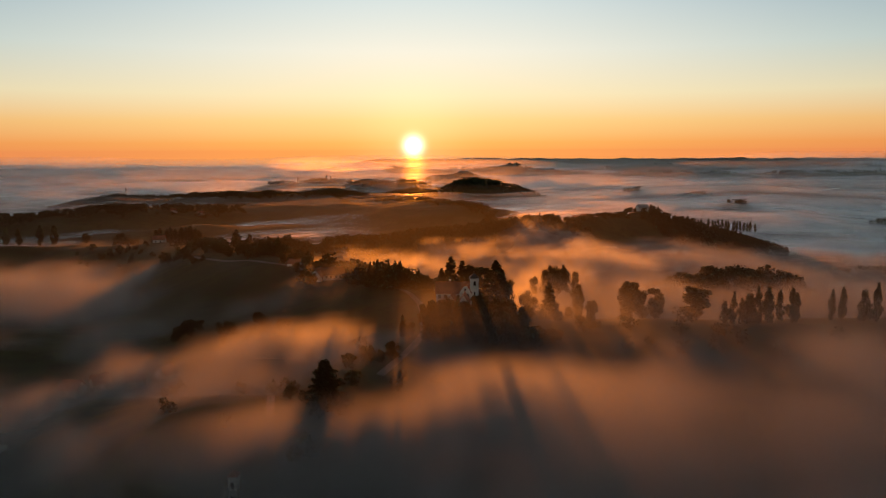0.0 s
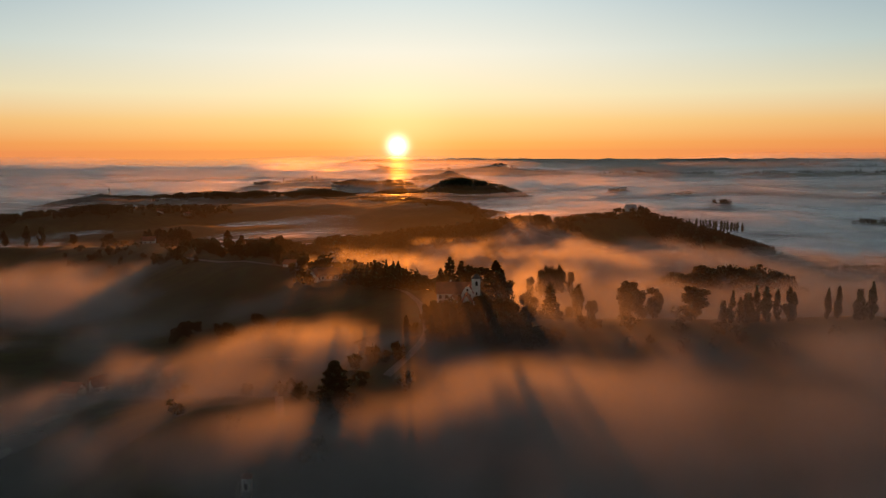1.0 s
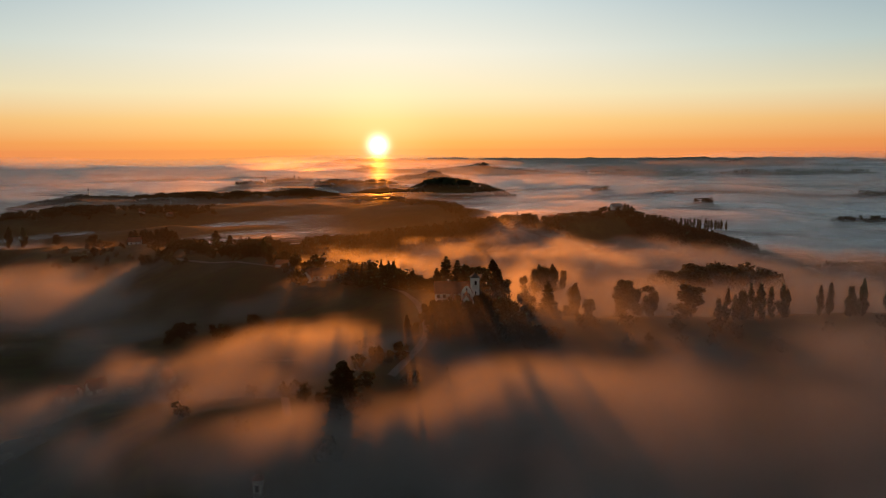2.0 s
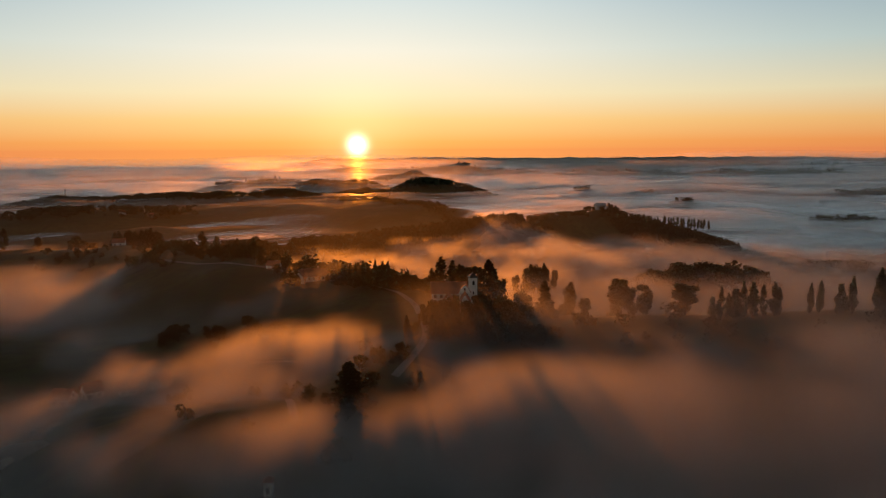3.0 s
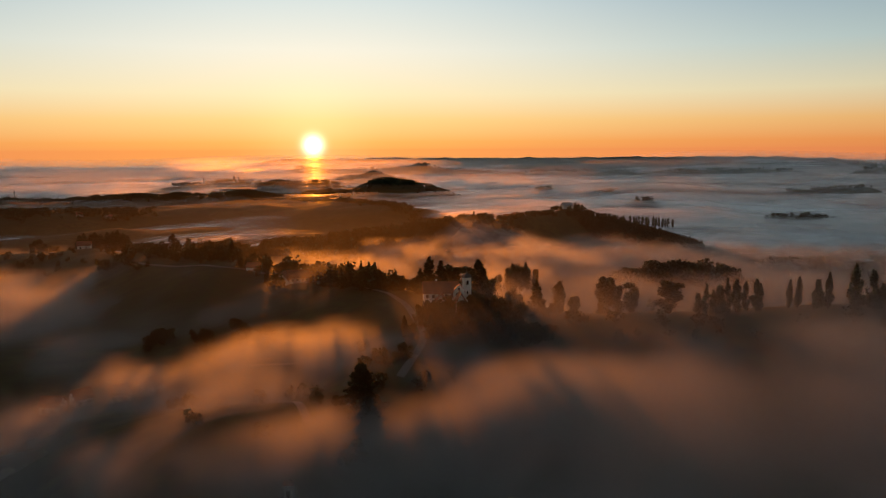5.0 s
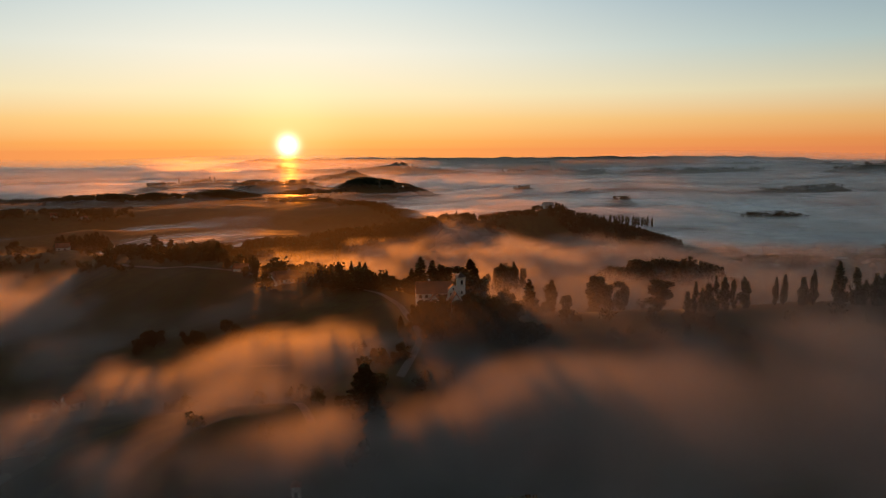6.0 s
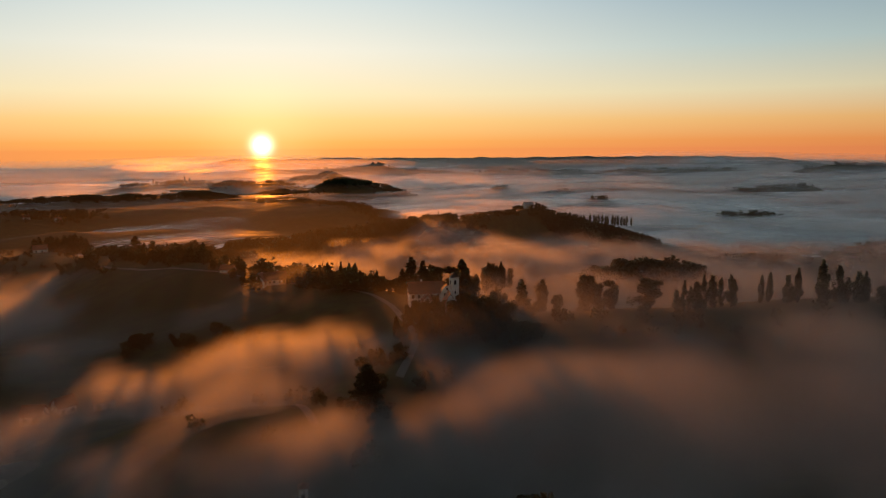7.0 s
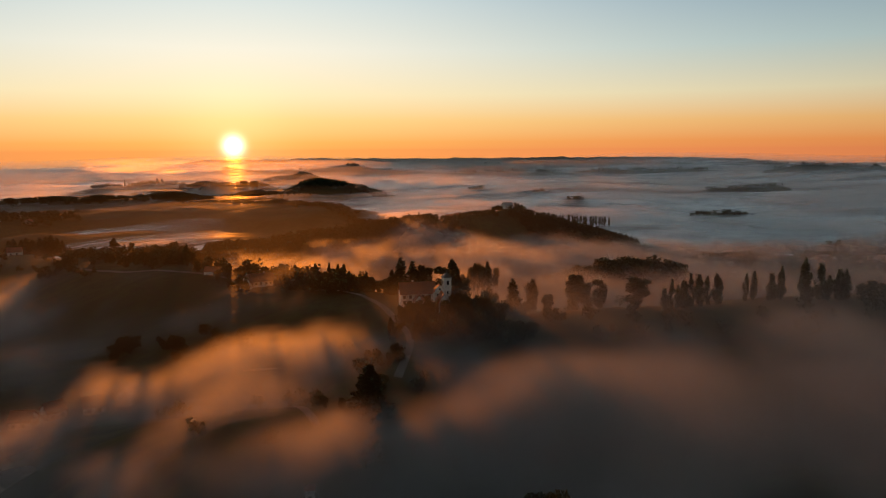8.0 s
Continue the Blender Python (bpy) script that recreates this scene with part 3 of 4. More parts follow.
tree("broad", -17, 150, 33, 1, 1.0, base=19)
tree("broad", -21, 131, 43, 2, 0.7, base=27)
# tree tops on the slope below the village field
for n in range(22):
    cx, cy = ((-146, 372), (-120, 362), (-102, 352), (-84, 338))[n % 4]
    x, y = cx + TREE_RNG.normal(0, 6), cy + TREE_RNG.normal(0, 8)
    tree("tall" if n % 5 == 1 else "broad", x, y, ground_z(x, y) + TREE_RNG.uniform(4, 8), (n // 4) % 4, TREE_RNG.uniform(1.3, 1.9), "misty trees below the village field")
# the belt between the village and the manor
BELT = "belt of trees behind the road"
for n in range(64):
    s = n / 63
    x, y = -64 + 66 * s + TREE_RNG.normal(0, 2.5), 446 - 78 * s + TREE_RNG.normal(0, 5)
    tree("broad" if n % 3 else "tall", x, y, ground_z(x, y) + TREE_RNG.uniform(5, 9), n % 4, 1.4, BELT)
for n, (x, y, top) in enumerate([(-47.5, 420, 49), (-40.5, 410, 49.5), (-36, 404, 50), (-33.2, 400, 50.5), (-30.5, 398, 47), (-52, 424, 46)]):
    tree("poplar", x, y, top, n % 4, 1.1, "slim trees by the road")
# trees of the village
tree("poplar", -126.5, 517, 50.5, 1, 1.5)
tree("bare", -133, 530, 49, 2, 1.1)
tree("broad", -98, 470, 42, 0, 1.1)
tree("broad", -93, 474, 39, 1, 1.1)
for n, (x, y, high) in enumerate([(-150, 535, 9), (-157, 540, 10), (-163, 548, 8), (-145, 545, 10), (-170, 545, 9), (-176, 560, 8), (-112, 505, 6), (-90, 482, 7), (-84, 486, 8), (-70, 472, 8),
                                  (-62, 468, 8), (-55, 462, 7), (-140, 560, 9), (-125, 545, 7), (-185, 575, 8), (-97, 450, 6), (-70, 441, 4), (-66, 447, 6), (-52, 452, 9), (-75, 474, 9), (-82, 470, 9), (-90, 466, 8), (-100, 476, 8), (-104, 466, 7), (-118, 492, 8), (-66, 478, 9)]):
    tree("broad", x, y, ground_z(x, y) + high, n % 4, 1.1, "trees of the village")
tree("spruce", -202, 686, 39, 0, 1.3)
tree("spruce", -185, 668, 36, 1, 1.3)
tree("bare", -170, 650, 37, 3, 1.1)
tree("bare", -158, 655, 36, 0, 1.1)
tree("tall", -152, 672, 36, 3, 1.2)
# the western slope
for n, (x, y, top) in enumerate([(-311, 772, 29), (-306, 770, 31), (-300, 774, 30), (-295, 770, 32), (-289, 768, 30), (-283, 770, 32), (-277, 766, 33), (-272, 765, 34), (-267, 767, 31), (-262, 764, 29)]):
    tree("spruce", x, y, top, n % 3, 1.5, "spruces on the western slope", base=14)
for n, (x, top) in enumerate([(-499, 27), (-485, 25.5), (-460, 30), (-444, 30), (-535, 26), (-550, 27)]):
    tree("poplar", x, 820, top, n % 4, 1.7, "poplars in the western mist", base=6)
tree("broad", -412, 827, 19.5, 0, 1.2, base=7)
tree("broad", -361, 800, 22.5, 1, 1.1, base=9)
tree("broad", -368, 803, 18, 2, 1.3, base=9)
for n, (x, y) in enumerate([(-352, 795), (-345, 790), (-338, 788), (-405, 812), (-362, 798)]):
    tree("bush", x, y, 16, n % 3, 1.0, "low growth on the western slope", base=10)
# the hill with the white house
for n, (x, y, top, kind) in enumerate([(297, 1022, 35, "spruce"), (302, 1024, 33, "spruce"), (308, 1025, 31, "cypress"), (292, 1032, 32, "tall"), (262, 1003, 32, "broad"), (256, 1000, 31, "broad"),
                                       (270, 1008, 30, "broad"), (115.6, 872, 37.5, "poplar"), (277, 1030, 28, "broad")]):
    tree(kind, x, y, top, n % 3, 1.4 if kind != "spruce" else 1.6)
for n, x in enumerate([343, 347.5, 358, 362, 366.5, 371, 375, 381, 385, 391, 396, 401, 405, 410, 415, 420]):
    tree("poplar", x, 961 + (n % 3) * 2, 19.5 - max(0, n - 1) * 0.35 + TREE_RNG.normal(0, 0.8), n % 4, 1.25, "poplar row in the far mist", base=5 - 0.3 * n)


def wood(name, label, spots, sprays_each, size, leaf, conifers=0.2, seed=0):
    """A far wood: many small crowns joined into one mesh. spots: x, y, foot, height, width."""
    rng = np.random.default_rng(seed)
    kinds = [broad_sprays(rng, sprays_each, 1.0, 0.5, 0.0, 9) for _ in range(4)] + [spruce_sprays(rng, sprays_each, 1.0, 0.3) for _ in range(2)]
    centres, sizes = [], []
    for x, y, foot, high, wide in spots:
        k = kinds[rng.integers(4, 6)] if rng.uniform() < conifers else kinds[rng.integers(0, 4)]
        turn = rng.uniform(0, 6.28)
        c, s = math.cos(turn), math.sin(turn)
        p = np.stack([(k[:, 0] * c - k[:, 1] * s) * wide, (k[:, 0] * s + k[:, 1] * c) * wide, k[:, 2] * high], 1)
        centres.append(p + np.array([x, y, foot - 0.3]))
        sizes.append(np.full(len(p), size * high))
    verts, faces = leaf_soup(np.concatenate(centres), np.concatenate(sizes), rng)
    ob = mesh_object(name, verts, faces, leaf)
    return tagged(ob, label, "wood", kind="stuff")


def along(crest, count, spread, high, seed, part_from=0.0, part_to=1.0, lean=0.0):
    """Spots for trees scattered along a crest."""
    rng = np.random.default_rng(seed)
    points = np.array(CRESTS[crest][1], float)
    run = np.r_[0, np.cumsum(np.hypot(*np.diff(points[:, :2], axis=0).T))]
    s = rng.uniform(part_from, part_to, count) * run[-1]
    clump = value_noise(s / 60, seed * 1.7, 0.0, 9)
    x, y = np.interp(s, run, points[:, 0]), np.interp(s, run, points[:, 1])
    x = x + rng.normal(0, spread * 0.5, count)
    y = y + rng.normal(0, spread, count) + lean
    keep = rng.uniform(size=count) < 0.25 + 1.1 * clump
    x, y, clump = x[keep], y[keep], clump[keep]
    tall = high * rng.uniform(0.6, 1.15, len(x)) * (0.65 + 0.6 * clump)
    return np.stack([x, y, ground_height(x, y), tall, tall * rng.uniform(1.0, 1.6, len(x))], 1)


wood("ridge_wood", "dark broadleaf wood along the middle ridge", np.concatenate([along(3, 1000, 18, 11, 1, 0.05, 0.55), along(3, 200, 10, 6.5, 2, 0.5, 0.72), along(3, 300, 16, 8, 3, 0.84, 1.0)]), 130, 0.13, BROAD_LEAF, 0.12, 1)
wood("slope_wood", "dark trees on the slope below the white house",
     np.concatenate([along(3, 90, 12, 13, 4, 0.78, 0.86, -35), along(3, 120, 20, 10, 5, 0.3, 0.6, -25)]), 130, 0.12, BROAD_LEAF, 0.35, 2)
wood("hill_wood", "rounded dark wood on a low hill in the mist", along(25, 130, 13, 12, 6), 200, 0.11, BROAD_LEAF, 0.05, 3)
wood("west_wood", "dark trees and hedges on the western ridge", np.concatenate([along(4, 420, 30, 11, 7), along(5, 900, 30, 12, 8, 0.0, 0.6), along(5, 400, 22, 8, 9, 0.6, 1.0)]), 80, 0.15, BROAD_LEAF, 0.1, 4)
wood("far_wood", "hazy woods on the far hills above the fog",
     np.concatenate([along(8, 120, 14, 12, 10), along(9, 320, 20, 12, 11), along(10, 800, 30, 13, 12), along(11, 360, 30, 11, 13), along(12, 140, 30, 13, 14), along(13, 260, 40, 14, 15),
                     along(14, 240, 30, 14, 16), along(15, 200, 60, 6, 17), along(16, 120, 20, 16, 18)]), 44, 0.18, BROAD_LEAF, 0.15, 5)
wood("islet_wood", "tree tops of small hills rising from the fog",
     np.concatenate([along(17, 18, 10, 9, 19), along(18, 26, 8, 11, 20), along(19, 18, 8, 8, 21), along(20, 80, 16, 12, 22), along(21, 60, 14, 11, 23), along(22, 60, 14, 12, 24),
                     along(23, 90, 16, 11, 25), along(24, 90, 16, 11, 26)]), 80, 0.14, BROAD_LEAF, 0.15, 6)
wood("valley_wood", "dark hedges and trees on the misty lower slopes",
     np.concatenate([along(0, 60, 20, 7, 27, 0.25, 0.6, -30), along(1, 70, 10, 7, 28, 0.1, 0.9, -22), along(2, 18, 16, 7, 29, 0.3, 1.0, 5), along(0, 170, 14, 10, 30, 0.5, 0.93, 22)]), 160, 0.11, BROAD_LEAF, 0.15, 7)


# ---- buildings ----
def box(bm, x0, y0, z0, x1, y1, z1):
    v = [bm.verts.new(p) for p in ((x0, y0, z0), (x1, y0, z0), (x1, y1, z0), (x0, y1, z0), (x0, y0, z1), (x1, y0, z1), (x1, y1, z1), (x0, y1, z1))]
    for f in ((3, 2, 1, 0), (4, 5, 6, 7), (0, 1, 5, 4), (1, 2, 6, 5), (2, 3, 7, 6), (3, 0, 4, 7)):
        bm.faces.new([v[i] for i in f])


def prism(bm, outline, y0, y1):
    """An outline in x and z, drawn out along y."""
    a, b = [bm.verts.new((x, y0, z)) for x, z in outline], [bm.verts.new((x, y1, z)) for x, z in outline]
    bm.faces.new(a)
    bm.faces.new(b[::-1])
    for i in range(len(a)):
        j = (i + 1) % len(a)
        bm.faces.new((a[j], a[i], b[i], b[j]))


def window(parent, x, z, wide, high, y, facing=-1):
    """A window in a wall that faces along y."""
    bm = bmesh.new()
    for x0, z0, x1, z1 in ((-wide / 2 - 0.12, -0.12, wide / 2 + 0.12, 0), (-wide / 2 - 0.12, high, wide / 2 + 0.12, high + 0.12), (-wide / 2 - 0.12, 0, -wide / 2, high),
                           (wide / 2, 0, wide / 2 + 0.12, high), (-0.05, 0, 0.05, high)):
        box(bm, x + x0, y + facing * 0.1 if facing < 0 else y - 0.02, z + z0, x + x1, y + 0.02 if facing < 0 else y + 0.1, z + z1)
    w = part("window", bm, DARK_WOOD, parent, "dark wooden window frame")
    bm = bmesh.new()
    box(bm, x - wide / 2, y + facing * 0.05 - 0.01, z, x + wide / 2, y + facing * 0.05 + 0.01, z + high)
    part("pane", bm, GLASS, w)


def gabled_house(name, label, x, y, turn, long, deep, eave, ridge, wall_mat, roof_mat, foot=None, windows=(), gable_windows=(), chimney=None, eaves=0.5):
    """A house with its long side along its own x. windows: (x, z, wide, high) in the long wall."""
    thing = new(name)
    base = ground_z(x, y) if foot is None else foot
    thing.matrix_basis = pose(x, y, base, 0, 0, turn)
    tagged(thing, label, "house")
    bm = bmesh.new()
    half = deep / 2
    outline = [(-half, -1.5), (half, -1.5), (half, eave), (0, ridge), (-half, eave)]
    prism(bm, outline, -long / 2, long / 2)
    bmesh.ops.rotate(bm, cent=(0, 0, 0), matrix=Matrix.Rotation(math.pi / 2, 3, "Z"), verts=bm.verts)
    wall = part("wall", bm, wall_mat, thing)
    slope = (ridge - eave) / half
    bm = bmesh.new()
    for side in (-1, 1):
        over = half + eaves
        low = eave - slope * eaves
        prism(bm, [(0, ridge + 0.28), (side * over, low + 0.28), (side * over, low + 0.06), (0, ridge + 0.06)][::side], -long / 2 - eaves, long / 2 + eaves)
    bmesh.ops.rotate(bm, cent=(0, 0, 0), matrix=Matrix.Rotation(math.pi / 2, 3, "Z"), verts=bm.verts)
    bmesh.ops.recalc_face_normals(bm, faces=bm.faces)
    roof = part("roof", bm, roof_mat, thing)
    bm = bmesh.new()
    box(bm, -long / 2 - eaves, -0.16, ridge + 0.2, long / 2 + eaves, 0.16, ridge + 0.42)
    part("ridge_cap", bm, roof_mat, roof)
    if chimney is not None:
        bm = bmesh.new()
        box(bm, chimney - 0.4, 0.6, ridge - 1.6, chimney + 0.4, 1.4, ridge + 1.0)
        box(bm, chimney - 0.5, 0.5, ridge + 1.0, chimney + 0.5, 1.5, ridge + 1.15)
        part("chimney", bm, LIME_WASH, roof)
    for wx, wz, wide, high in windows:
        window(thing, wx, wz, wide, high, -half)
    for wy, wz, wide, high in gable_windows:
        for end in (-1, 1):
            bm = bmesh.new()
            box(bm, end * (long / 2 + 0.03) - 0.04, wy - wide / 2, wz, end * (long / 2 + 0.03) + 0.04, wy + wide / 2, wz + high)
            part("gable_window", bm, GLASS, thing)
    return thing


gabled_house("manor_house", "white-walled manor house with a long red tiled roof", -4.4, 341, -4, 17.0, 10.0, 5.6, 10.0, LIME_WASH, CLAY_TILE, 38.2,
             [(-6.8, 3.2, 1.1, 1.5), (-3.9, 3.2, 1.1, 1.5), (-0.8, 3.2, 1.1, 1.5), (2.3, 3.2, 1.1, 1.5), (5.4, 3.2, 1.1, 1.5), (-6.8, 0.6, 1.1, 1.4), (-3.9, 0.6, 1.1, 1.4)],
             [(-1.6, 6.4, 0.9, 1.2), (1.6, 6.4, 0.9, 1.2)], -2.0)
gabled_house("annex_house", "small annex with a red tiled gable roof", -5.6, 331, 80, 6.0, 5.0, 2.6, 5.4, LIME_WASH, CLAY_TILE, 38.8, [], [(0, 2.6, 0.8, 1.0)])
gabled_house("gabled_house", "small white gabled house below the chapel tower", -1.2, 303, 84, 8.0, 4.4, 4.2, 7.6, LIME_WASH, CLAY_TILE, 42.6, [], [(-1.0, 3.0, 0.7, 1.1), (1.0, 3.0, 0.7, 1.1)])


def chapel():
    """The white chapel: a nave with a shaped gable and a square tower under a low pointed roof."""
    thing = new("chapel")
    thing.matrix_basis = pose(3.8, 315, 38.8, 0, 0, 4)
    tagged(thing, "white chapel tower with a dark pointed roof among trees", "chapel")
    h = 1.75
    bm = bmesh.new()
    box(bm, -h, -h, -2.0, h, h, 15.9)
    part("tower", bm, LIME_WASH, thing)
    bm = bmesh.new()
    box(bm, -h - 0.2, -h - 0.2, 15.9, h + 0.2, h + 0.2, 16.2)
    box(bm, -h - 0.1, -h - 0.1, 11.9, h + 0.1, h + 0.1, 12.1)
    part("cornice", bm, LIME_WASH, thing)
    bm = bmesh.new()
    rings = [(2.2, 16.2), (1.75, 16.75), (1.1, 17.4), (0.5, 17.95), (0.05, 18.4)]
    loops = [[bm.verts.new((sx * r, sy * r, z)) for sx, sy in ((-1, -1), (1, -1), (1, 1), (-1, 1))] for r, z in rings]
    for lower, upper in zip(loops[:-1], loops[1:]):
        for i in range(4):
            bm.faces.new((lower[i], lower[(i + 1) % 4], upper[(i + 1) % 4], upper[i]))
    bm.faces.new(loops[0][::-1])
    bm.faces.new(loops[-1])
    roof = part("tower_roof", bm, COPPER, thing, "dark slate pointed roof")
    bm = bmesh.new()
    box(bm, -0.04, -0.04, 18.3, 0.04, 0.04, 19.4)
    box(bm, -0.3, -0.03, 18.9, 0.3, 0.03, 19.0)
    part("cross", bm, IRON, roof)
    for side in range(4):
        for z, wide, high in ((12.9, 1.0, 1.5), (8.6, 0.7, 1.1)):
            bm = bmesh.new()
            pts = [(-wide / 2, z), (wide / 2, z)] + [(wide / 2 * math.cos(a), z + high + wide / 2 * math.sin(a)) for a in np.linspace(0, math.pi, 7)]
            prism(bm, pts, -h - 0.04, -h + 0.05)
            bmesh.ops.rotate(bm, cent=(0, 0, 0), matrix=Matrix.Rotation(math.pi / 2 * side, 3, "Z"), verts=bm.verts)
            part("louvre" if z > 12 else "tower_window", bm, GLASS, thing, "dark arched opening")
    # the nave lies west of the tower, its curved gable towards the valley
    side = Matrix.Translation((-4.4, -3.6, 0)) @ Matrix.Rotation(math.radians(-14), 4, "Z")
    curve = [(-2.6, -2), (2.6, -2), (2.6, 10.0), (2.2, 10.3), (1.9, 11.2), (1.3, 12.0), (0.6, 12.9), (-0.6, 12.9), (-1.3, 12.0), (-1.9, 11.2), (-2.2, 10.3), (-2.6, 10.0)]
    bm = bmesh.new()
    prism(bm, curve, 0, 0.5)
    bmesh.ops.transform(bm, matrix=side, verts=bm.verts)
    gable = part("gable_wall", bm, LIME_WASH, thing, "white curved gable wall")
    bm = bmesh.new()
    prism(bm, [(-2.4, -2), (2.4, -2), (2.4, 9.8), (-2.4, 9.8)], 0.5, 9)
    bmesh.ops.transform(bm, matrix=side, verts=bm.verts)
    part("nave_wall", bm, LIME_WASH, thing)
    bm = bmesh.new()
    prism(bm, [(-2.8, 9.7), (2.8, 9.7), (0, 12.4)], 0.5, 9.2)
    bmesh.ops.transform(bm, matrix=side, verts=bm.verts)
    part("nave_roof", bm, CLAY_TILE, thing)
    for wx, wz in ((-1.1, 8.4), (1.1, 8.4), (0.0, 10.9)):
        bm = bmesh.new()
        box(bm, wx - 0.4, -0.04, wz, wx + 0.4, 0.1, wz + 1.1)
        bmesh.ops.transform(bm, matrix=side, verts=bm.verts)
        part("gable_window", bm, GLASS, gable)


chapel()
gabled_house("barn", "large farm barn with a pale sheet metal roof", -61, 454, 28, 15, 9.5, 3.4, 7.6, DARK_WOOD, SHEET_ROOF, None, [(-3, 0.2, 2.6, 2.6)], [])
gabled_house("farmhouse", "farmhouse with pale walls and a red roof", -78, 447, 12, 13, 9, 3.4, 7.2, LIME_WASH, CLAY_TILE, None, [(-4, 1.2, 1.1, 1.3), (-1.2, 1.2, 1.1, 1.3), (2, 1.2, 1.1, 1.3), (4.6, 1.2, 1.1, 1.3)], [(0, 4.2, 0.9, 1.1)], 2)
gabled_house("farmhouse", "white house with a steep red roof beside the road", -86.5, 443, 78, 9, 7.5, 3.2, 7.4, LIME_WASH, CLAY_TILE, None, [(-2, 1.2, 1, 1.2), (1.6, 1.2, 1, 1.2)], [(-1.4, 1.3, 0.9, 1.2), (1.4, 1.3, 0.9, 1.2), (0, 4.3, 0.8, 1)])
gabled_house("shed", "low farm shed with a brown tiled roof", -71, 464, 20, 10, 6, 2.4, 4.6, DARK_WOOD, CLAY_TILE)
gabled_house("shed", "low shed with a red roof at the field", -108, 484, -20, 9, 6, 2.4, 4.8, LIME_WASH, CLAY_TILE)
for n, (x, y, turn, long) in enumerate([(-145, 303, 15, 8), (-133, 307, 70, 7), (-169, 297, -10, 8), (-160, 303, 40, 7)]):
    gabled_house("valley_house", "small white house deep in the valley mist", x, y, turn, long, 7, 3.6, 6.6, LIME_WASH, CLAY_TILE, None, [(-2, 1.2, 1, 1.2), (1.6, 1.2, 1, 1.2)], [(0, 3.8, 0.8, 1)])
gabled_house("hilltop_house", "white house with a grey roof on the hilltop", 284, 1022, 10, 15, 10, 4.6, 8.8, LIME_WASH, SHEET_ROOF, None, [(-4, 1.4, 1.2, 1.4), (0, 1.4, 1.2, 1.4), (4, 1.4, 1.2, 1.4)], [(0, 4.8, 1, 1.2)])
for n, (x, y, turn) in enumerate([(188, 952, 30), (176, 945, -20), (-300, 752, 10), (-520, 1420, 20), (-470, 1425, 70)]):
    gabled_house("far_house", "distant pale house on a wooded slope", x, y, turn, 12, 9, 3.8, 7.4, LIME_WASH, CLAY_TILE, None, [(-3, 1.2, 1.1, 1.3), (2, 1.2, 1.1, 1.3)])


def far_tower(x, y, high, wide, name="church_tower", label="distant church tower rising above the fog", foot=None):
    thing = new(name)
    thing.matrix_basis = pose(x, y, ground_z(x, y) if foot is None else foot, 0, 0, 8)
    tagged(thing, label, "tower")
    bm = bmesh.new()
    box(bm, -wide / 2, -wide / 2, -2, wide / 2, wide / 2, high * 0.66)
    part("shaft", bm, LIME_WASH, thing)
    bm = bmesh.new()
    bmesh.ops.create_cone(bm, cap_ends=True, segments=8, radius1=wide * 0.72, radius2=0.05, depth=high * 0.34, matrix=Matrix.Translation((0, 0, high * 0.83)))
    part("spire", bm, COPPER, thing)


far_tower(-521, 2750, 26, 5)
far_tower(-420, 2795, 26, 6)
far_tower(-404, 2800, 24, 5)
far_tower(-1105, 2600, 30, 5, foot=-44)


def transformer_tower():
    thing = new("transformer_tower")
    thing.matrix_basis = pose(-68.7, 181, 17.6, 0, 0, -6)
    tagged(thing, "narrow white transformer tower with small dark windows", "tower")
    bm = bmesh.new()
    box(bm, -1.15, -1.15, -3, 1.15, 1.15, 7.6)
    bmesh.ops.bevel(bm, geom=bm.edges, offset=0.05, segments=1)
    part("wall", bm, LIME_WASH, thing)
    bm = bmesh.new()
    a = [bm.verts.new((sx * 1.45, sy * 1.45, 7.6)) for sx, sy in ((-1, -1), (1, -1), (1, 1), (-1, 1))]
    tip = bm.verts.new((0, 0, 9.0))
    bm.faces.new(a[::-1])
    for i in range(4):
        bm.faces.new((a[i], a[(i + 1) % 4], tip))
    part("roof", bm, CLAY_TILE, thing)
    window(thing, 0.0, 4.4, 0.7, 1.5, -1.15)
    window(thing, -0.45, 1.2, 0.45, 0.7, -1.15)
    window(thing, 0.45, 1.2, 0.45, 0.7, -1.15)


transformer_tower()


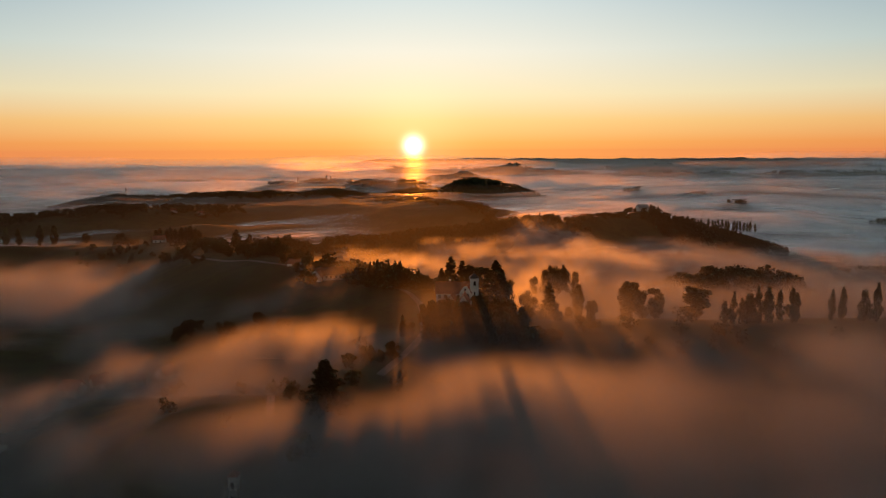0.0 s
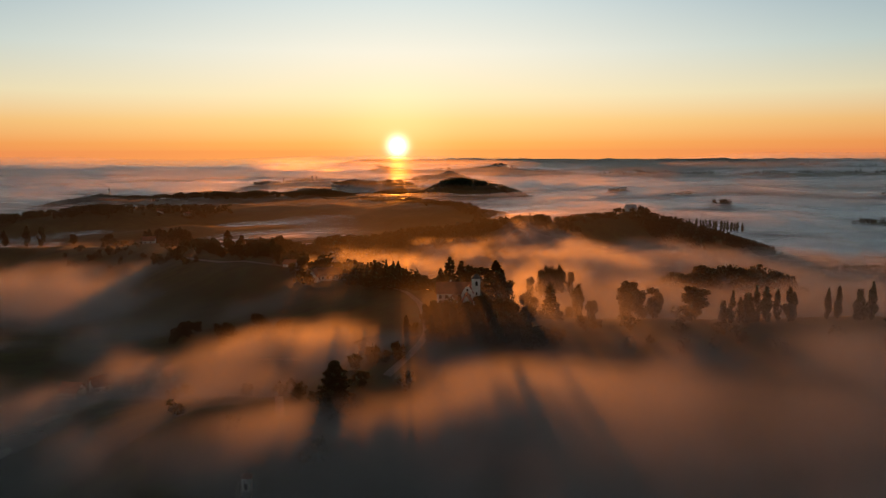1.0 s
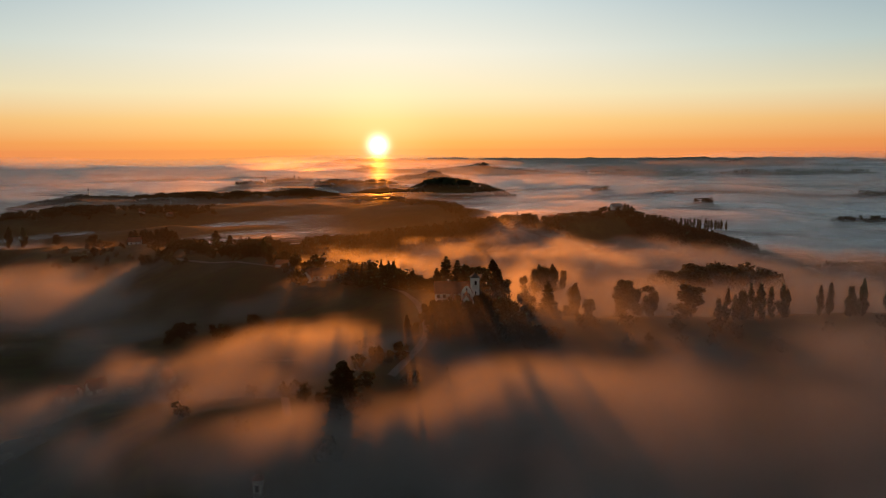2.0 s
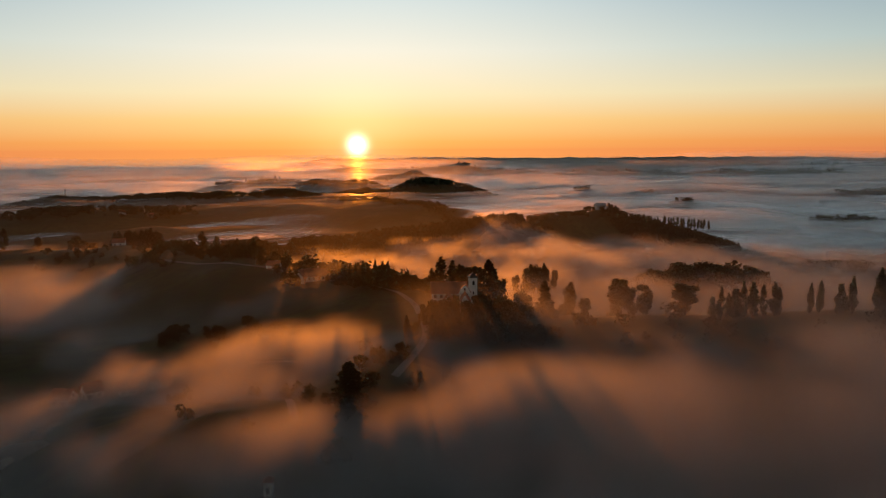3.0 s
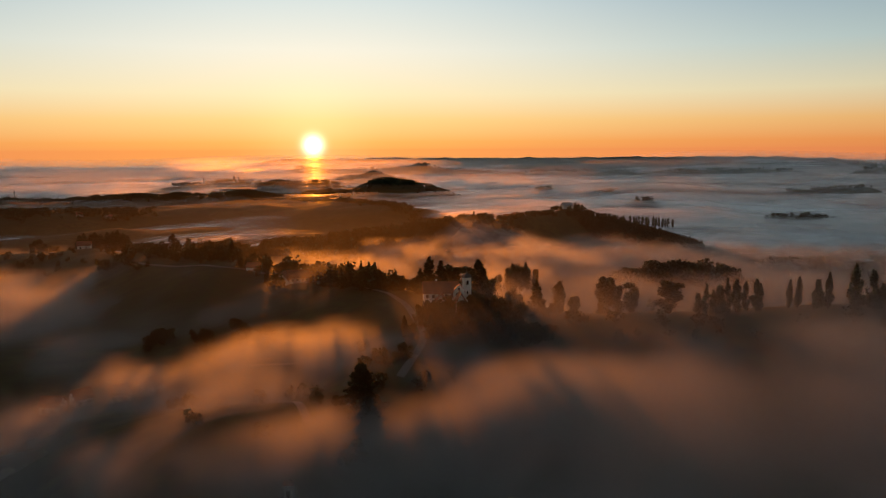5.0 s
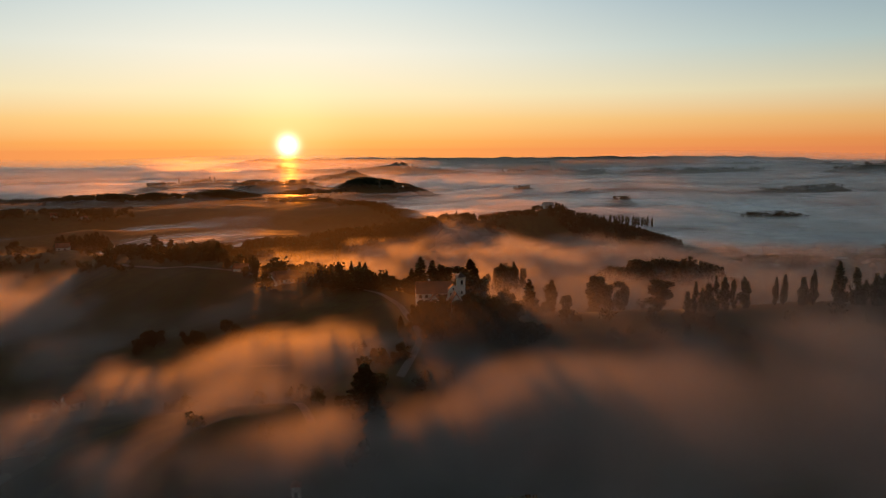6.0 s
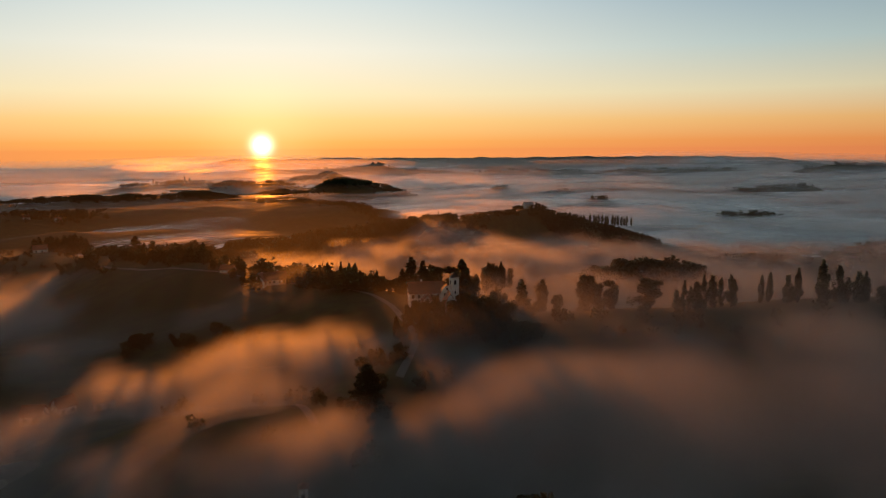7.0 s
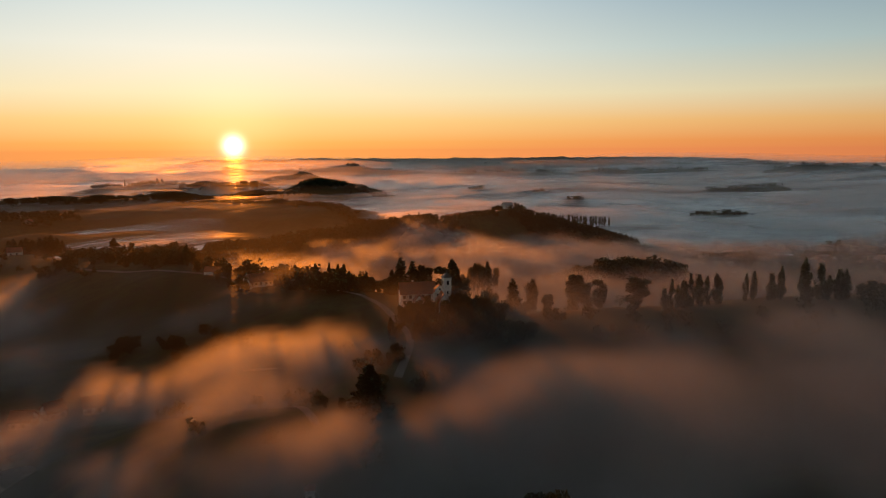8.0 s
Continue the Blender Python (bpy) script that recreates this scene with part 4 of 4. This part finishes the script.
def power_pole(x, y, turn):
    thing = new("power_pole")
    thing.matrix_basis = pose(x, y, ground_z(x, y), 0, 0, turn)
    tagged(thing, "wooden power pole with cross arms at the village", "pole", "power poles of the village")
    bm = bmesh.new()
    bmesh.ops.create_cone(bm, cap_ends=True, segments=8, radius1=0.2, radius2=0.14, depth=13, matrix=Matrix.Translation((0, 0, 6)))
    part("post", bm, DARK_WOOD, thing)
    for z in (10.6, 11.7):
        bm = bmesh.new()
        box(bm, -1.5, -0.08, z, 1.5, 0.08, z + 0.18)
        arm = part("arm", bm, DARK_WOOD, thing)
        for s in (-1.35, -0.7, 0.7, 1.35):
            bm = bmesh.new()
            bmesh.ops.create_cone(bm, cap_ends=True, segments=6, radius1=0.09, radius2=0.06, depth=0.3, matrix=Matrix.Translation((s, 0, z + 0.33)))
            part("insulator", bm, GLASS, arm)


for spot in ((-168, 600, 20), (-152, 590, 20), (-60, 438, 30)):
    power_pole(*spot)


# ---- roads ----
def road(name, label, points, wide):
    """A pale lane laid over the ground."""
    points = np.array(points, float)
    run = np.r_[0, np.cumsum(np.hypot(*np.diff(points, axis=0).T))]
    s = np.arange(0, run[-1], 2.0)
    smooth = np.stack([np.interp(s, run, points[:, 0]), np.interp(s, run, points[:, 1])], 1)
    for _ in range(12):
        smooth[1:-1] = (smooth[:-2] + 2 * smooth[1:-1] + smooth[2:]) / 4
    ahead = np.gradient(smooth, axis=0)
    ahead /= np.linalg.norm(ahead, axis=1)[:, None]
    across = np.stack([ahead[:, 1], -ahead[:, 0]], 1)
    lanes = np.array([-0.5, -0.25, 0, 0.25, 0.5])
    xy = smooth[:, None] + across[:, None] * (lanes * wide)[None, :, None]
    z = ground_height(xy[..., 0], xy[..., 1]) + 0.35
    ob = mesh_object(name, np.concatenate([xy, z[..., None]], -1), grid_faces(*z.shape), GRAVEL, smooth=True)
    tagged(ob, label, "road", kind="structure")


road("road", "pale narrow lane winding along the ridge", [(-215, 585), (-168, 528), (-140, 505), (-112, 484), (-92, 462), (-72, 446), (-60, 438), (-46, 425), (-35, 388), (-26, 366), (-20.5, 343), (-19, 317), (-18.5, 296), (-21, 277), (-34, 240)], 3.0)
road("track", "pale farm track across the misty meadow", [(-112, 297), (-102, 295), (-94, 292), (-85, 285), (-77, 267), (-70, 235), (-64, 205)], 2.6)
